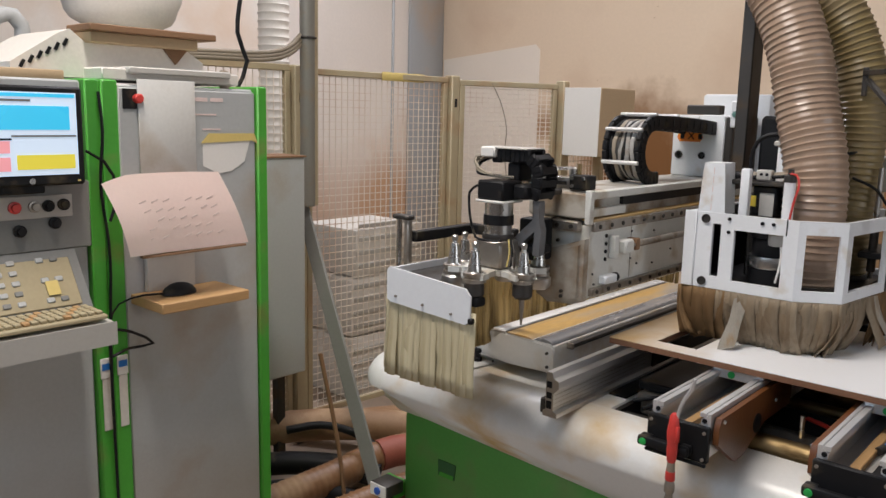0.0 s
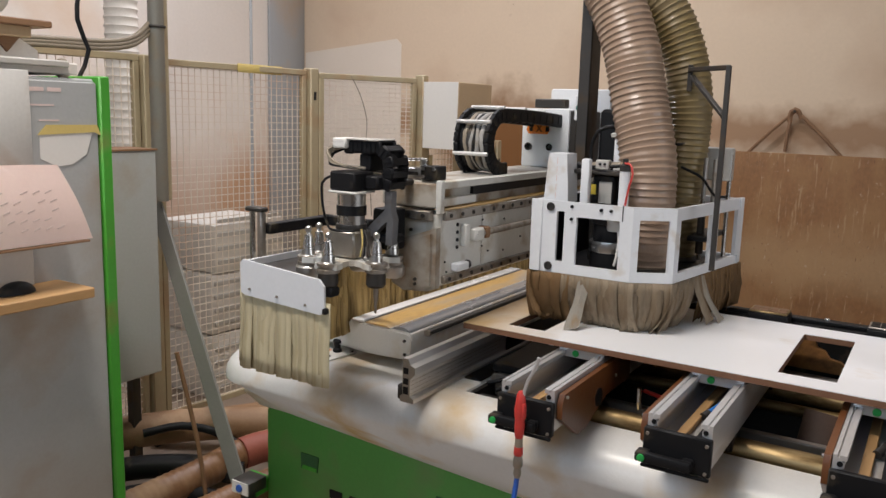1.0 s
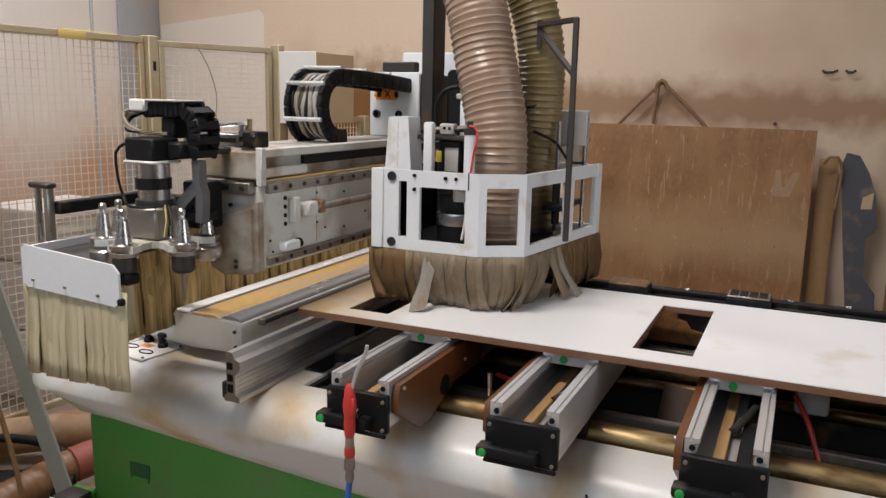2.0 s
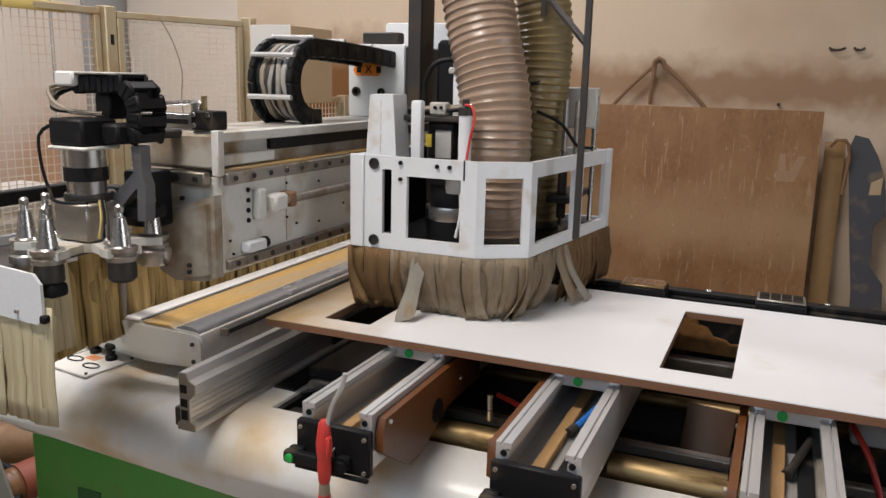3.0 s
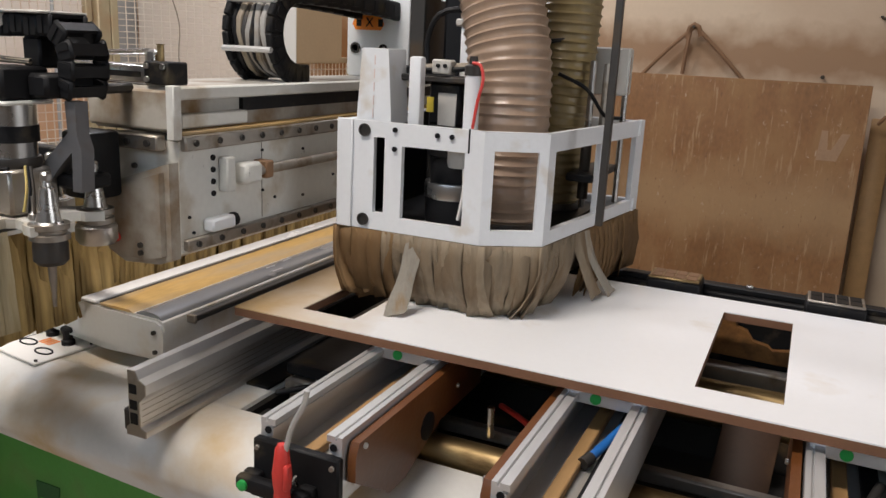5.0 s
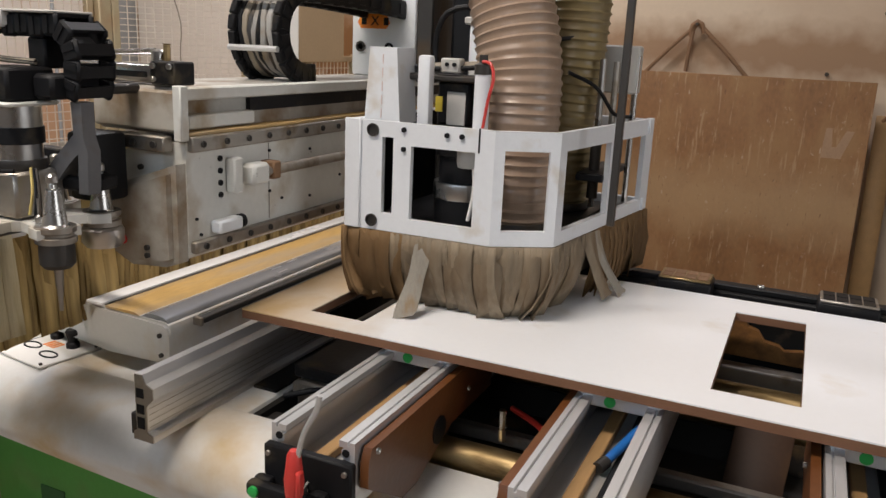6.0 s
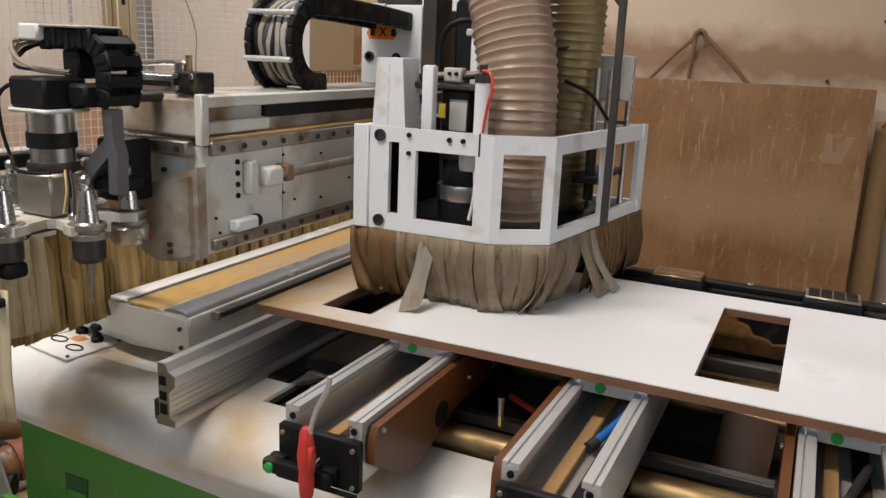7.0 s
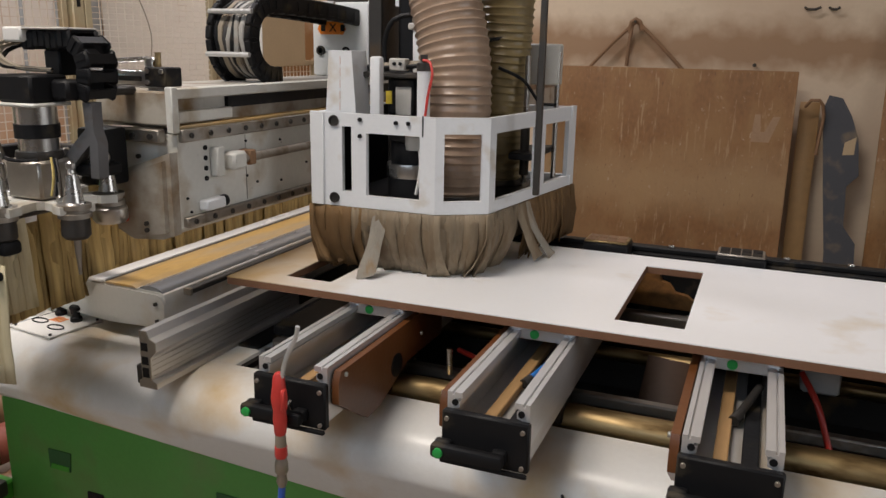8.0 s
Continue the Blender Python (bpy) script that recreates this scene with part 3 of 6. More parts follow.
        fx = px + 0.0145 if sx > 0 else px - 0.0015
        part("hub", lathe(B(), (fx, -0.085, 0.882), [(0.025, -0.004), (0.025, 0.002), (0.014, 0.003)], 18, "x"), BLACK, br)
        bolts(br, [(fx, -0.30, 0.945), (fx, 0.04, 0.91)], "x", 0.005, STEEL)
    return ob


console_beam(-0.428, (1,))
console_beam(-0.057, (-1,))
console_beam(0.319, (-1,))
for x, c, n in ((0.03, BLUEC, 1), (0.405, BLUEC, 2)):
    cl = thing("air_coupling", "blue plastic air coupling inside the beam", "air fitting", (x, -0.02, 0.88))
    part("coupling_body", tube(B(), [(x - 0.012, -0.10, 0.905), (x + 0.006, -0.04, 0.915), (x + 0.02, 0.0, 0.925)], 0.0075, 10, 0.02), c if n == 1 else DARK, cl)
    part("collar", tube(B(), [(x - 0.018, -0.115, 0.902), (x - 0.010, -0.095, 0.906)], 0.010, 10, smooth=False), DARK, cl)
for pts, c in (([(-0.20, 0.10, 0.86), (-0.12, 0.02, 0.875), (-0.07, -0.03, 0.86)], REDD), ([(0.50, 0.12, 0.92), (0.53, 0.07, 0.88), (0.56, 0.04, 0.80), (0.60, 0.02, 0.70)], REDD),
               ([(-0.66, 0.02, 0.81), (-0.58, 0.05, 0.83), (-0.46, 0.10, 0.82)], BLACK), ([(-0.62, 0.0, 0.80), (-0.55, 0.10, 0.82), (-0.45, 0.2, 0.80)], BLACK)):
    solid("air_line", tube(B(), pts, 0.006, 8, 0.015), c, "thin pneumatic tube in the trough", "air tube", pts[0])
fit_ob = thing("tube_fitting", "small steel air fitting on the trough", "air fitting", (-0.19, 0.02, 0.84))
part("fitting_body", tube(B(), [(-0.19, 0.02, 0.835), (-0.19, 0.015, 0.895)], 0.007, 8, smooth=False), STEEL, fit_ob)
carriage = thing("carriage_block", "black steel carriage plate on oily linear bearings", "carriage", (-0.55, 0.2, 0.80))
part("carriage_plate", bx(B(), -0.672, 0.07, 0.832, -0.42, 0.36, 0.858, 0.004), BLACK, carriage, "black steel plate")
for x in (-0.655, -0.50):
    part("bearing", bx(B(), x, 0.055, 0.764, x + 0.075, 0.12, 0.832, 0.005), WORN, carriage, "steel bearing block")
    bolts(carriage, [(x + 0.02, 0.054, 0.815), (x + 0.055, 0.054, 0.815), (x + 0.037, 0.054, 0.785)], "y", 0.005, STEEL)
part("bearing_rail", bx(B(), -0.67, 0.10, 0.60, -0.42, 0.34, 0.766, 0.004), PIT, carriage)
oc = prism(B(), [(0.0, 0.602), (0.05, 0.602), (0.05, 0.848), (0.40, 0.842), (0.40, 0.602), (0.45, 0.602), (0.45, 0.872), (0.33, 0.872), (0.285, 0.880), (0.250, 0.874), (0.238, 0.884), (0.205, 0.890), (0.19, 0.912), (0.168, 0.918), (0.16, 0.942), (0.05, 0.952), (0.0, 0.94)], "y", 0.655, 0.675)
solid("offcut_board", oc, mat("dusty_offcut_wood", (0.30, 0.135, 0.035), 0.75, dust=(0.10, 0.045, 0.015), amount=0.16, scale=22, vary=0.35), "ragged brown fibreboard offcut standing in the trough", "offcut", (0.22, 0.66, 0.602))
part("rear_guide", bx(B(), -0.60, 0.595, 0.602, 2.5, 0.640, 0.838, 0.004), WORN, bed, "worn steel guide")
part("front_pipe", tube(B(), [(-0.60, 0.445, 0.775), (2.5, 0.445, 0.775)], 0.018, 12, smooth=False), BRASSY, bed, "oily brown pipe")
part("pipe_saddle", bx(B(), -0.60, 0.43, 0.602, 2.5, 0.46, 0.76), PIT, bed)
tb2 = bx(B(), -0.055, 0.0, 0.0, 0.055, 0.016, 0.27, 0.002, 1, Matrix.Translation((0.218, 0.20, 0.60)) @ Matrix.Rotation(radians(-38), 4, "X") @ Matrix.Rotation(radians(4), 4, "Y"))
solid("trough_board", tb2, mat("dark_oily_wood", (0.048, 0.022, 0.010), 0.6, dust=(0.10, 0.05, 0.02), amount=0.05, scale=10, vary=0.25), "short brown board leaning in the trough", "offcut", (0.218, 0.21, 0.60))
solid("valve_block", bx(B(), 0.50, 0.12, 0.88, 0.57, 0.18, 0.955, 0.006), COL, "grey valve block beside the beam", "valve", (0.54, 0.1, 0.86))

# rear support bar with suction pods
rearbar = thing("rear_bar", "black rear stop bar along the table", "machine bar", (0.3, 0.70, 0.80))
part("bar_body", bx(B(), -0.66, 0.69, 0.80, 2.5, 0.76, 0.985, 0.006), BLACK, rearbar)
part("bar_top", bx(B(), -0.66, 0.695, 0.985, 2.5, 0.73, 1.0, 0.003), BLACK, rearbar)
bolts(rearbar, [(0.18, 0.715, 1.002), (0.47, 0.715, 1.002), (0.62, 0.715, 1.002)], "z", 0.008, STEEL)
for px, mt in ((0.02, BRASSY), (0.36, DARK)):
    pd = thing("suction_pod", "square suction pod with a slotted pad" if mt is DARK else "square suction pod with a worn brass-coloured pad", "suction pod", (px, 0.66, 1.0), group="rear suction pods")
    part("pod_body", bx(B(), px - 0.06, 0.60, 0.972, px + 0.06, 0.685, 1.018, 0.004), BLACK, pd)
    part("pad_frame", bx(B(), px - 0.057, 0.603, 1.018, px + 0.057, 0.682, 1.024, 0.002), WORN if mt is DARK else BRASSY, pd)
    for i in range(4):
        for j in range(2):
            part("pad_cell", bx(B(), px - 0.051 + i * 0.026, 0.609 + j * 0.036, 1.0235, px - 0.028 + i * 0.026, 0.641 + j * 0.036, 1.0255), BLACK if mt is DARK else OLDWOOD, pd)

# ---- workpiece ----
board = thing("workpiece_board", "white melamine door panel with two cut-outs, brown core", "workpiece", (0.3, 0.27, 0.975))
def board_layer(z0, z1, grow):
    b = B()
    xs = [-0.722, -0.603 - grow, -0.485 + grow, 0.146 - grow, 0.281 + grow, 1.55]
    y0, y1 = -0.03, 0.585
    cut = {1: (0.03 - grow, 0.50 + grow), 3: (0.045 - grow, 0.49 + grow)}
    for i in range(5):
        if i in cut:
            bx(b, xs[i], y0, z0, xs[i + 1], cut[i][0], z1)
            bx(b, xs[i], cut[i][1], z0, xs[i + 1], y1, z1)
        else:
            bx(b, xs[i], y0, z0, xs[i + 1], y1, z1)
    bmesh.ops.remove_doubles(b, verts=b.verts, dist=0.0001)
    inner = [f for f in b.faces if abs(f.normal.x) > 0.9 and any((f.calc_center_median() - g.calc_center_median()).length < 0.001 for g in b.faces if g is not f)]
    bmesh.ops.delete(b, geom=inner, context="FACES")
    return b
part("core", board_layer(0.982, 0.998, 0.0), HDF, board, "brown fibreboard core")
part("top_face", board_layer(0.998, 1.0005, 0.0), BOARDW, board, "white melamine face")

# ---- air blow gun hanging at the beam ----
gun = thing("air_gun", "red air blow nozzle with bent steel tip and blue hose", "air gun", (-0.355, -0.398, 0.85))
part("tip", tube(B(), [(-0.303, -0.398, 1.062), (-0.308, -0.398, 1.04), (-0.328, -0.398, 1.0), (-0.340, -0.398, 0.955)], 0.0042, 8, 0.01), ALU, gun, "bent bright metal tip")
part("grip", lathe(B(), (-0.344, -0.398, 0.0), [(0.006, 0.972), (0.010, 0.965), (0.012, 0.945), (0.0145, 0.927), (0.0135, 0.912), (0.0115, 0.90), (0.0125, 0.885), (0.0105, 0.86), (0.008, 0.855)], 14), RED, gun, "red rubber grip")
part("trigger", bx(B(), -0.337, -0.409, 0.905, -0.329, -0.394, 0.945, 0.003, 1), RED, gun)
part("clear_neck", lathe(B(), (-0.344, -0.398, 0.0), [(0.009, 0.856), (0.010, 0.835), (0.009, 0.832)], 12), CABLE, gun)
part("red_collar", lathe(B(), (-0.344, -0.398, 0.0), [(0.011, 0.834), (0.0115, 0.815), (0.010, 0.812)], 12), RED, gun)
part("steel_coupling", lathe(B(), (-0.344, -0.398, 0.0), [(0.009, 0.813), (0.012, 0.80), (0.012, 0.785), (0.008, 0.78), (0.010, 0.765), (0.007, 0.755)], 12), WORN, gun)
part("hose", tube(B(), [(-0.344, -0.398, 0.758), (-0.350, -0.398, 0.70), (-0.345, -0.425, 0.60), (-0.33, -0.42, 0.40), (-0.30, -0.41, 0.10), (-0.2, -0.45, 0.012), (0.1, -0.6, 0.012)], 0.0065, 8, 0.04), BLUE, gun, "blue air hose")
part("hook", tube(B(), [(-0.344, -0.376, 0.90), (-0.344, -0.366, 0.905), (-0.344, -0.36, 0.888)], 0.003, 6, 0.01), STEEL, gun)

# ---- gantry arm ----
GX, GY = -0.012, -0.01
arm = thing("gantry_arm", "worn white gantry arm with guide rails, over the bed", "machine gantry", (-0.86 + GX, 0.8, 1.12))
AX = -0.71 + GX
ab = B()
prism(ab, [(AX, 1.138), (AX, 1.335), (AX - 0.19, 1.335), (AX - 0.19, 1.16), (AX - 0.14, 1.125), (AX - 0.02, 1.125)], "y", -0.17, 3.0)
part("beam_body", ab, ARMW, arm, "white painted beam with scuffs")
# brown stains plus a darker base that paints the shade at the beam's end
STAINSHADE = mat("stained_shaded_white", (0.50, 0.47, 0.41), 0.35, dust=(0.20, 0.12, 0.05), amount=0.22, scale=11)
nose = B()
prism(nose, [(AX - 0.002, 1.30), (AX - 0.002, 1.128), (AX - 0.03, 1.118), (AX - 0.11, 1.112), (AX - 0.15, 1.13), (AX - 0.15, 1.25)], "y", -0.205, -0.17)
bmesh.ops.bevel(nose, geom=[e for e in nose.edges if all(v.co.y < -0.2 for v in e.verts)], offset=0.012, segments=2, affect="EDGES")
part("end_cover", nose, STAINSHADE, arm, "white beam end cover")
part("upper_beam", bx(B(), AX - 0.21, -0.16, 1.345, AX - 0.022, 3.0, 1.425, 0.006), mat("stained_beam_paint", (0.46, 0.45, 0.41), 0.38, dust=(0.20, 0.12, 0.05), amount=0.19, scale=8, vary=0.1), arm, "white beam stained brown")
part("upper_end_plate", bx(B(), AX - 0.012, -0.185, 1.338, AX + 0.006, -0.165, 1.430, 0.002), ARMW, arm)
part("upper_end_face", bx(B(), AX - 0.20, -0.178, 1.352, AX - 0.012, -0.160, 1.420, 0.004), STAINSHADE, arm, "stained beam end, darkened for shade")
part("top_lip", bx(B(), AX - 0.02, -0.165, 1.405, AX + 0.002, 3.0, 1.427, 0.003), ARMW, arm)
part("dust_shelf", bx(B(), AX - 0.03, -0.165, 1.345, AX + 0.006, 3.0, 1.352, 0.002), DUSTLIT, arm, "dust on the shelf")
part("black_slot", bx(B(), AX - 0.022, 0.02, 1.378, AX - 0.012, 3.0, 1.402), BLACK, arm)
part("shelf_step", bx(B(), AX - 0.022, -0.16, 1.356, AX + 0.0, 0.02, 1.38, 0.003), ARMW, arm)
for z0, z1, name in ((1.318, 1.345, "upper_guide"), (1.140, 1.162, "lower_guide")):
    g = part(name, bx(B(), AX - 0.004, -0.165, z0, AX + 0.012, 3.0, z1, 0.003), WORN, arm, "worn steel guide rail")
    bolts(g, [(AX + 0.0125, -0.14 + 0.062 * k, (z0 + z1) / 2) for k in range(12)], "x", 0.006)
part("front_guide", bx(B(), AX - 0.155, -0.195, 1.318, AX - 0.025, -0.172, 1.345, 0.003), WORN, arm, "short steel guide across the beam's end")
bolts(arm, [(AX - 0.14, -0.196, 1.331), (AX - 0.09, -0.196, 1.331), (AX - 0.045, -0.196, 1.331)], "y", 0.006)
part("side_block", bx(B(), AX, -0.07, 1.235, AX + 0.022, -0.045, 1.30, 0.003), ARMW, arm)
part("rod_mount", bx(B(), AX, -0.03, 1.245, AX + 0.035, 0.02, 1.285, 0.006), ARMW, arm)
part("push_rod", tube(B(), [(AX + 0.022, 0.0, 1.266), (AX + 0.022, 0.9, 1.268)], 0.010, 12, smooth=False), WORN, arm, "steel push rod")
part("rod_clip", bx(B(), AX, 0.03, 1.25, AX + 0.034, 0.055, 1.284, 0.003), OLDWOOD, arm)
part("sensor_box", bx(B(), AX, -0.115, 1.168, AX + 0.025, -0.05, 1.192, 0.004), WHITE, arm, "small white sensor")
part("sensor_lens", lathe(B(), (AX + 0.014, -0.05, 1.181), [(0.013, 0), (0.013, 0.008), (0.009, 0.010)], 14, "y"), BLACK, arm)
bolts(arm, [(AX + 0.0005, -0.085, 1.30 - 0.022 * k) for k in range(4)], "x", 0.0055, BLACK)
bolts(arm, [(AX + 0.0005, y, z) for y, z in ((0.06, 1.30), (0.06, 1.22), (0.10, 1.20), (0.2, 1.29), (0.2, 1.19), (0.32, 1.22), (-0.15, 1.20), (-0.14, 1.17))], "x", 0.003, BLACK)
part("joint_line", bx(B(), AX - 0.001, 0.0585, 1.165, AX + 0.0012, 0.0597, 1.315), WORN, arm)
part("red_lamp", lathe(B(), (AX - 0.115, -0.206, 1.16), [(0.009, 0), (0.009, -0.008), (0.005, -0.011)], 12, "y"), RED, arm, "red pilot lamp")
bolts(arm, [(AX - 0.06, -0.206, 1.152), (AX - 0.06, -0.206, 1.138), (AX - 0.10, -0.172, 1.285)], "y", 0.005)
# pneumatic cylinder on the arm's end
pc = thing("pneumatic_cylinder", "chrome pneumatic cylinder with black end blocks on the arm", "air cylinder", (-0.82 + GX, -0.14, 1.43))
part("barrel", bx(B(), -0.97 + GX, -0.158, 1.428, -0.786 + GX, -0.118, 1.460, 0.008, 2), STEEL, pc)
part("barrel_slot", bx(B(), -0.955 + GX, -0.1595, 1.438, -0.80 + GX, -0.1575, 1.448), BLACK, pc)
part("end_block", bx(B(), -0.788 + GX, -0.165, 1.428, -0.732 + GX, -0.115, 1.467, 0.003), BLACK, pc, "black end block")
part("rod", tube(B(), [(-0.98 + GX, -0.13, 1.472), (-0.80 + GX, -0.135, 1.483)], 0.005, 8, smooth=False), STEEL, pc)
part("rod_eye", lathe(B(), (-0.795 + GX, -0.135, 1.460), [(0.012, 0.0), (0.012, 0.022), (0.007, 0.026)], 12), STEEL, pc)
part("fitting", lathe(B(), (-0.775 + GX, -0.135, 1.466), [(0.006, 0), (0.006, 0.028), (0.008, 0.03)], 8), BRASSY, pc)
bolts(pc, [(-0.778 + GX, -0.166, 1.459), (-0.778 + GX, -0.166, 1.437), (-0.742 + GX, -0.166, 1.459)], "y", 0.005, STEEL)

# ---- tool changer ----
TX, TY = -0.880 + GX, -0.345 + GY
tc = thing("tool_changer", "black and chrome tool changer motor with a star-shaped tool plate", "tool changer", (TX, TY, 1.19))
part("motor", lathe(B(), (TX, TY, 0), [(0.038, 1.397), (0.038, 1.362), (0.036, 1.361), (0.036, 1.314)], 28), STEEL, tc, "bright ribbed motor")
part("motor_band", lathe(B(), (TX, TY, 0), [(0.0402, 1.364), (0.0402, 1.338)], 28), BLACK, tc, "black band")
part("motor_foot", lathe(B(), (TX, TY, 0), [(0.041, 1.314), (0.043, 1.304), (0.040, 1.297)], 28), DARK, tc)
part("gear_housing", bx(B(), TX - 0.042, TY - 0.045, 1.226, TX + 0.045, TY + 0.045, 1.298, 0.005, 1), WORN, tc, "steel gear housing")
part("top_plate", bx(B(), TX - 0.046, TY - 0.046, 1.397, TX + 0.046, TY + 0.046, 1.404, 0.003), ARMW, tc)
part("brake_box", bx(B(), TX - 0.043, TY - 0.043, 1.404, TX + 0.043, TY + 0.043, 1.455, 0.005), BLACK, tc, "black brake housing")
part("slide_block", bx(B(), TX + 0.04, TY + 0.0, 1.408, TX + 0.085, TY + 0.12, 1.446, 0.006), BLACK, tc)
CAST = mat("cast_grey", (0.15, 0.15, 0.155), 0.42, 0.3, dust=(0.12, 0.09, 0.06), amount=0.12, scale=14)
br = prism(B(), [(TX + 0.092, 1.262), (TX + 0.112, 1.262), (TX + 0.116, 1.330), (TX + 0.108, 1.352), (TX + 0.108, 1.405), (TX + 0.086, 1.405), (TX + 0.088, 1.355), (TX + 0.060, 1.330),
                    (TX + 0.028, 1.300), (TX + 0.022, 1.284), (TX + 0.046, 1.278), (TX + 0.072, 1.305), (TX + 0.095, 1.325)], "y", TY + 0.03, TY + 0.055)
part("support_bracket", br, CAST, tc, "forked cast grey bracket")
part("slide_housing", bx(B(), TX + 0.005, TY + 0.085, 1.235, TX + 0.075, TY + 0.150, 1.350, 0.008, 2), BLACK, tc, "black slide housing")
part("housing_arm", bx(B(), TX - 0.02, TY + 0.04, 1.262, TX + 0.105, TY + 0.10, 1.286, 0.005), BLACK, tc)
for k in range(3):
    part("bracket_wire", tube(B(), [(TX + 0.05 + 0.006 * k, TY - 0.02, 1.305), (TX + 0.062 + 0.008 * k, TY - 0.03, 1.27), (TX + 0.058 + 0.012 * k, TY - 0.035, 1.235)], 0.0025, 6, 0.01), (TAPE, BLACK, DARK)[k], tc)
part("stop_pin", lathe(B(), (TX + 0.075, TY - 0.03, 0), [(0.009, 1.226), (0.009, 1.234), (0.004, 1.238), (0.004, 1.262)], 12), STEEL, tc)
part("mount_plate", bx(B(), TX + 0.05, TY + 0.10, 1.412, TX + 0.078, TY + 0.185, 1.428, 0.004), DARK, tc)
# cable chain of the changer
links = [(TX - 0.03 + 0.030 * k, 1.516 + (0.003 if k % 2 else 0), 0) for k in range(4)] + [(TX + 0.085, 1.505, 38), (TX + 0.099, 1.480, 75), (TX + 0.099, 1.452, 96), (TX + 0.092, 1.424, 108)]
for lx, lz, la in links:
    m = Matrix.Translation((lx, TY + 0.06, lz)) @ Matrix.Rotation(radians(la), 4, "Y")
    lk = B()
    bx(lk, -0.018, -0.037, -0.018, 0.016, -0.029, 0.018, 0.005, 1, m)
    bx(lk, -0.018, 0.029, -0.018, 0.016, 0.037, 0.018, 0.005, 1, m)
    bx(lk, -0.009, -0.033, 0.011, 0.009, 0.033, 0.017, 0, 1, m)
    bx(lk, -0.009, -0.033, -0.017, 0.009, 0.033, -0.011, 0, 1, m)
    bx(lk, -0.011, -0.039, -0.013, -0.001, -0.036, 0.013, 0, 1, m)
    part("chain_link", lk, BLACK, tc)
part("chain_holder", bx(B(), TX - 0.078, TY + 0.01, 1.512, TX - 0.03, TY + 0.085, 1.540, 0.004), PAPERW, tc, "white plastic chain holder")
part("chain_lid", bx(B(), TX - 0.04, TY + 0.015, 1.535, TX + 0.07, TY + 0.10, 1.540, 0.002), LGREY, tc)
part("chain_stand", bx(B(), TX + 0.0, TY + 0.03, 1.452, TX + 0.04, TY + 0.09, 1.50, 0.004), BLACK, tc)
for k in range(3):
    part("cable", tube(B(), [(TX - 0.055, TY + 0.03 + 0.02 * k, 1.518), (TX - 0.090, TY + 0.01 + 0.01 * k, 1.510 - 0.007 * k), (TX - 0.075, TY - 0.0, 1.485 - 0.007 * k), (TX - 0.03, TY, 1.466), (TX + 0.03, TY + 0.02, 1.462)], 0.0048, 6, 0.015), CABLE if k < 2 else BLACK, tc)
part("loose_cable", tube(B(), [(TX - 0.04, TY - 0.042, 1.44), (TX - 0.065, TY - 0.045, 1.42), (TX - 0.062, TY - 0.045, 1.36), (TX - 0.054, TY - 0.04, 1.32), (TX - 0.04, TY - 0.045, 1.302), (TX, TY - 0.055, 1.30), (TX + 0.045, TY - 0.045, 1.302)], 0.0035, 6, 0.015), BLACK, tc)
part("feeler", tube(B(), [(TX - 0.11, TY + 0.03, 1.508), (TX - 0.05, TY + 0.03, 1.514)], 0.002, 6, smooth=False), BLACK, tc)
# star plate with fork-ended arms
angles = [-17, 49, -82, -147, 179, 114]
plate_ob = part("tool_plate", lathe(B(), (TX, TY, 0), [(0.060, 1.208), (0.060, 1.224)], 24), ARMW, tc, "white tool plate")
for a in angles:
    m = Matrix.Translation((TX, TY, 1.216)) @ Matrix.Rotation(radians(a), 4, "Z")
    fork = B()
    prism(fork, [(0.045, -0.026), (0.092, -0.026), (0.098, -0.033), (0.128, -0.033), (0.128, -0.022), (0.104, -0.020), (0.096, -0.010), (0.096, 0.010), (0.104, 0.020), (0.128, 0.022), (0.128, 0.033), (0.098, 0.033), (0.092, 0.026), (0.045, 0.026)], "z", -0.0075, 0.0075)
    for v in fork.verts:
        v.co = m @ v.co
    part("fork_arm", fork, ARMW, plate_ob, "white tool fork")
bolts(tc, [(TX + 0.05 * math.cos(radians(a)), TY + 0.05 * math.sin(radians(a)), 1.2125) for a in angles], "z", 0.006)

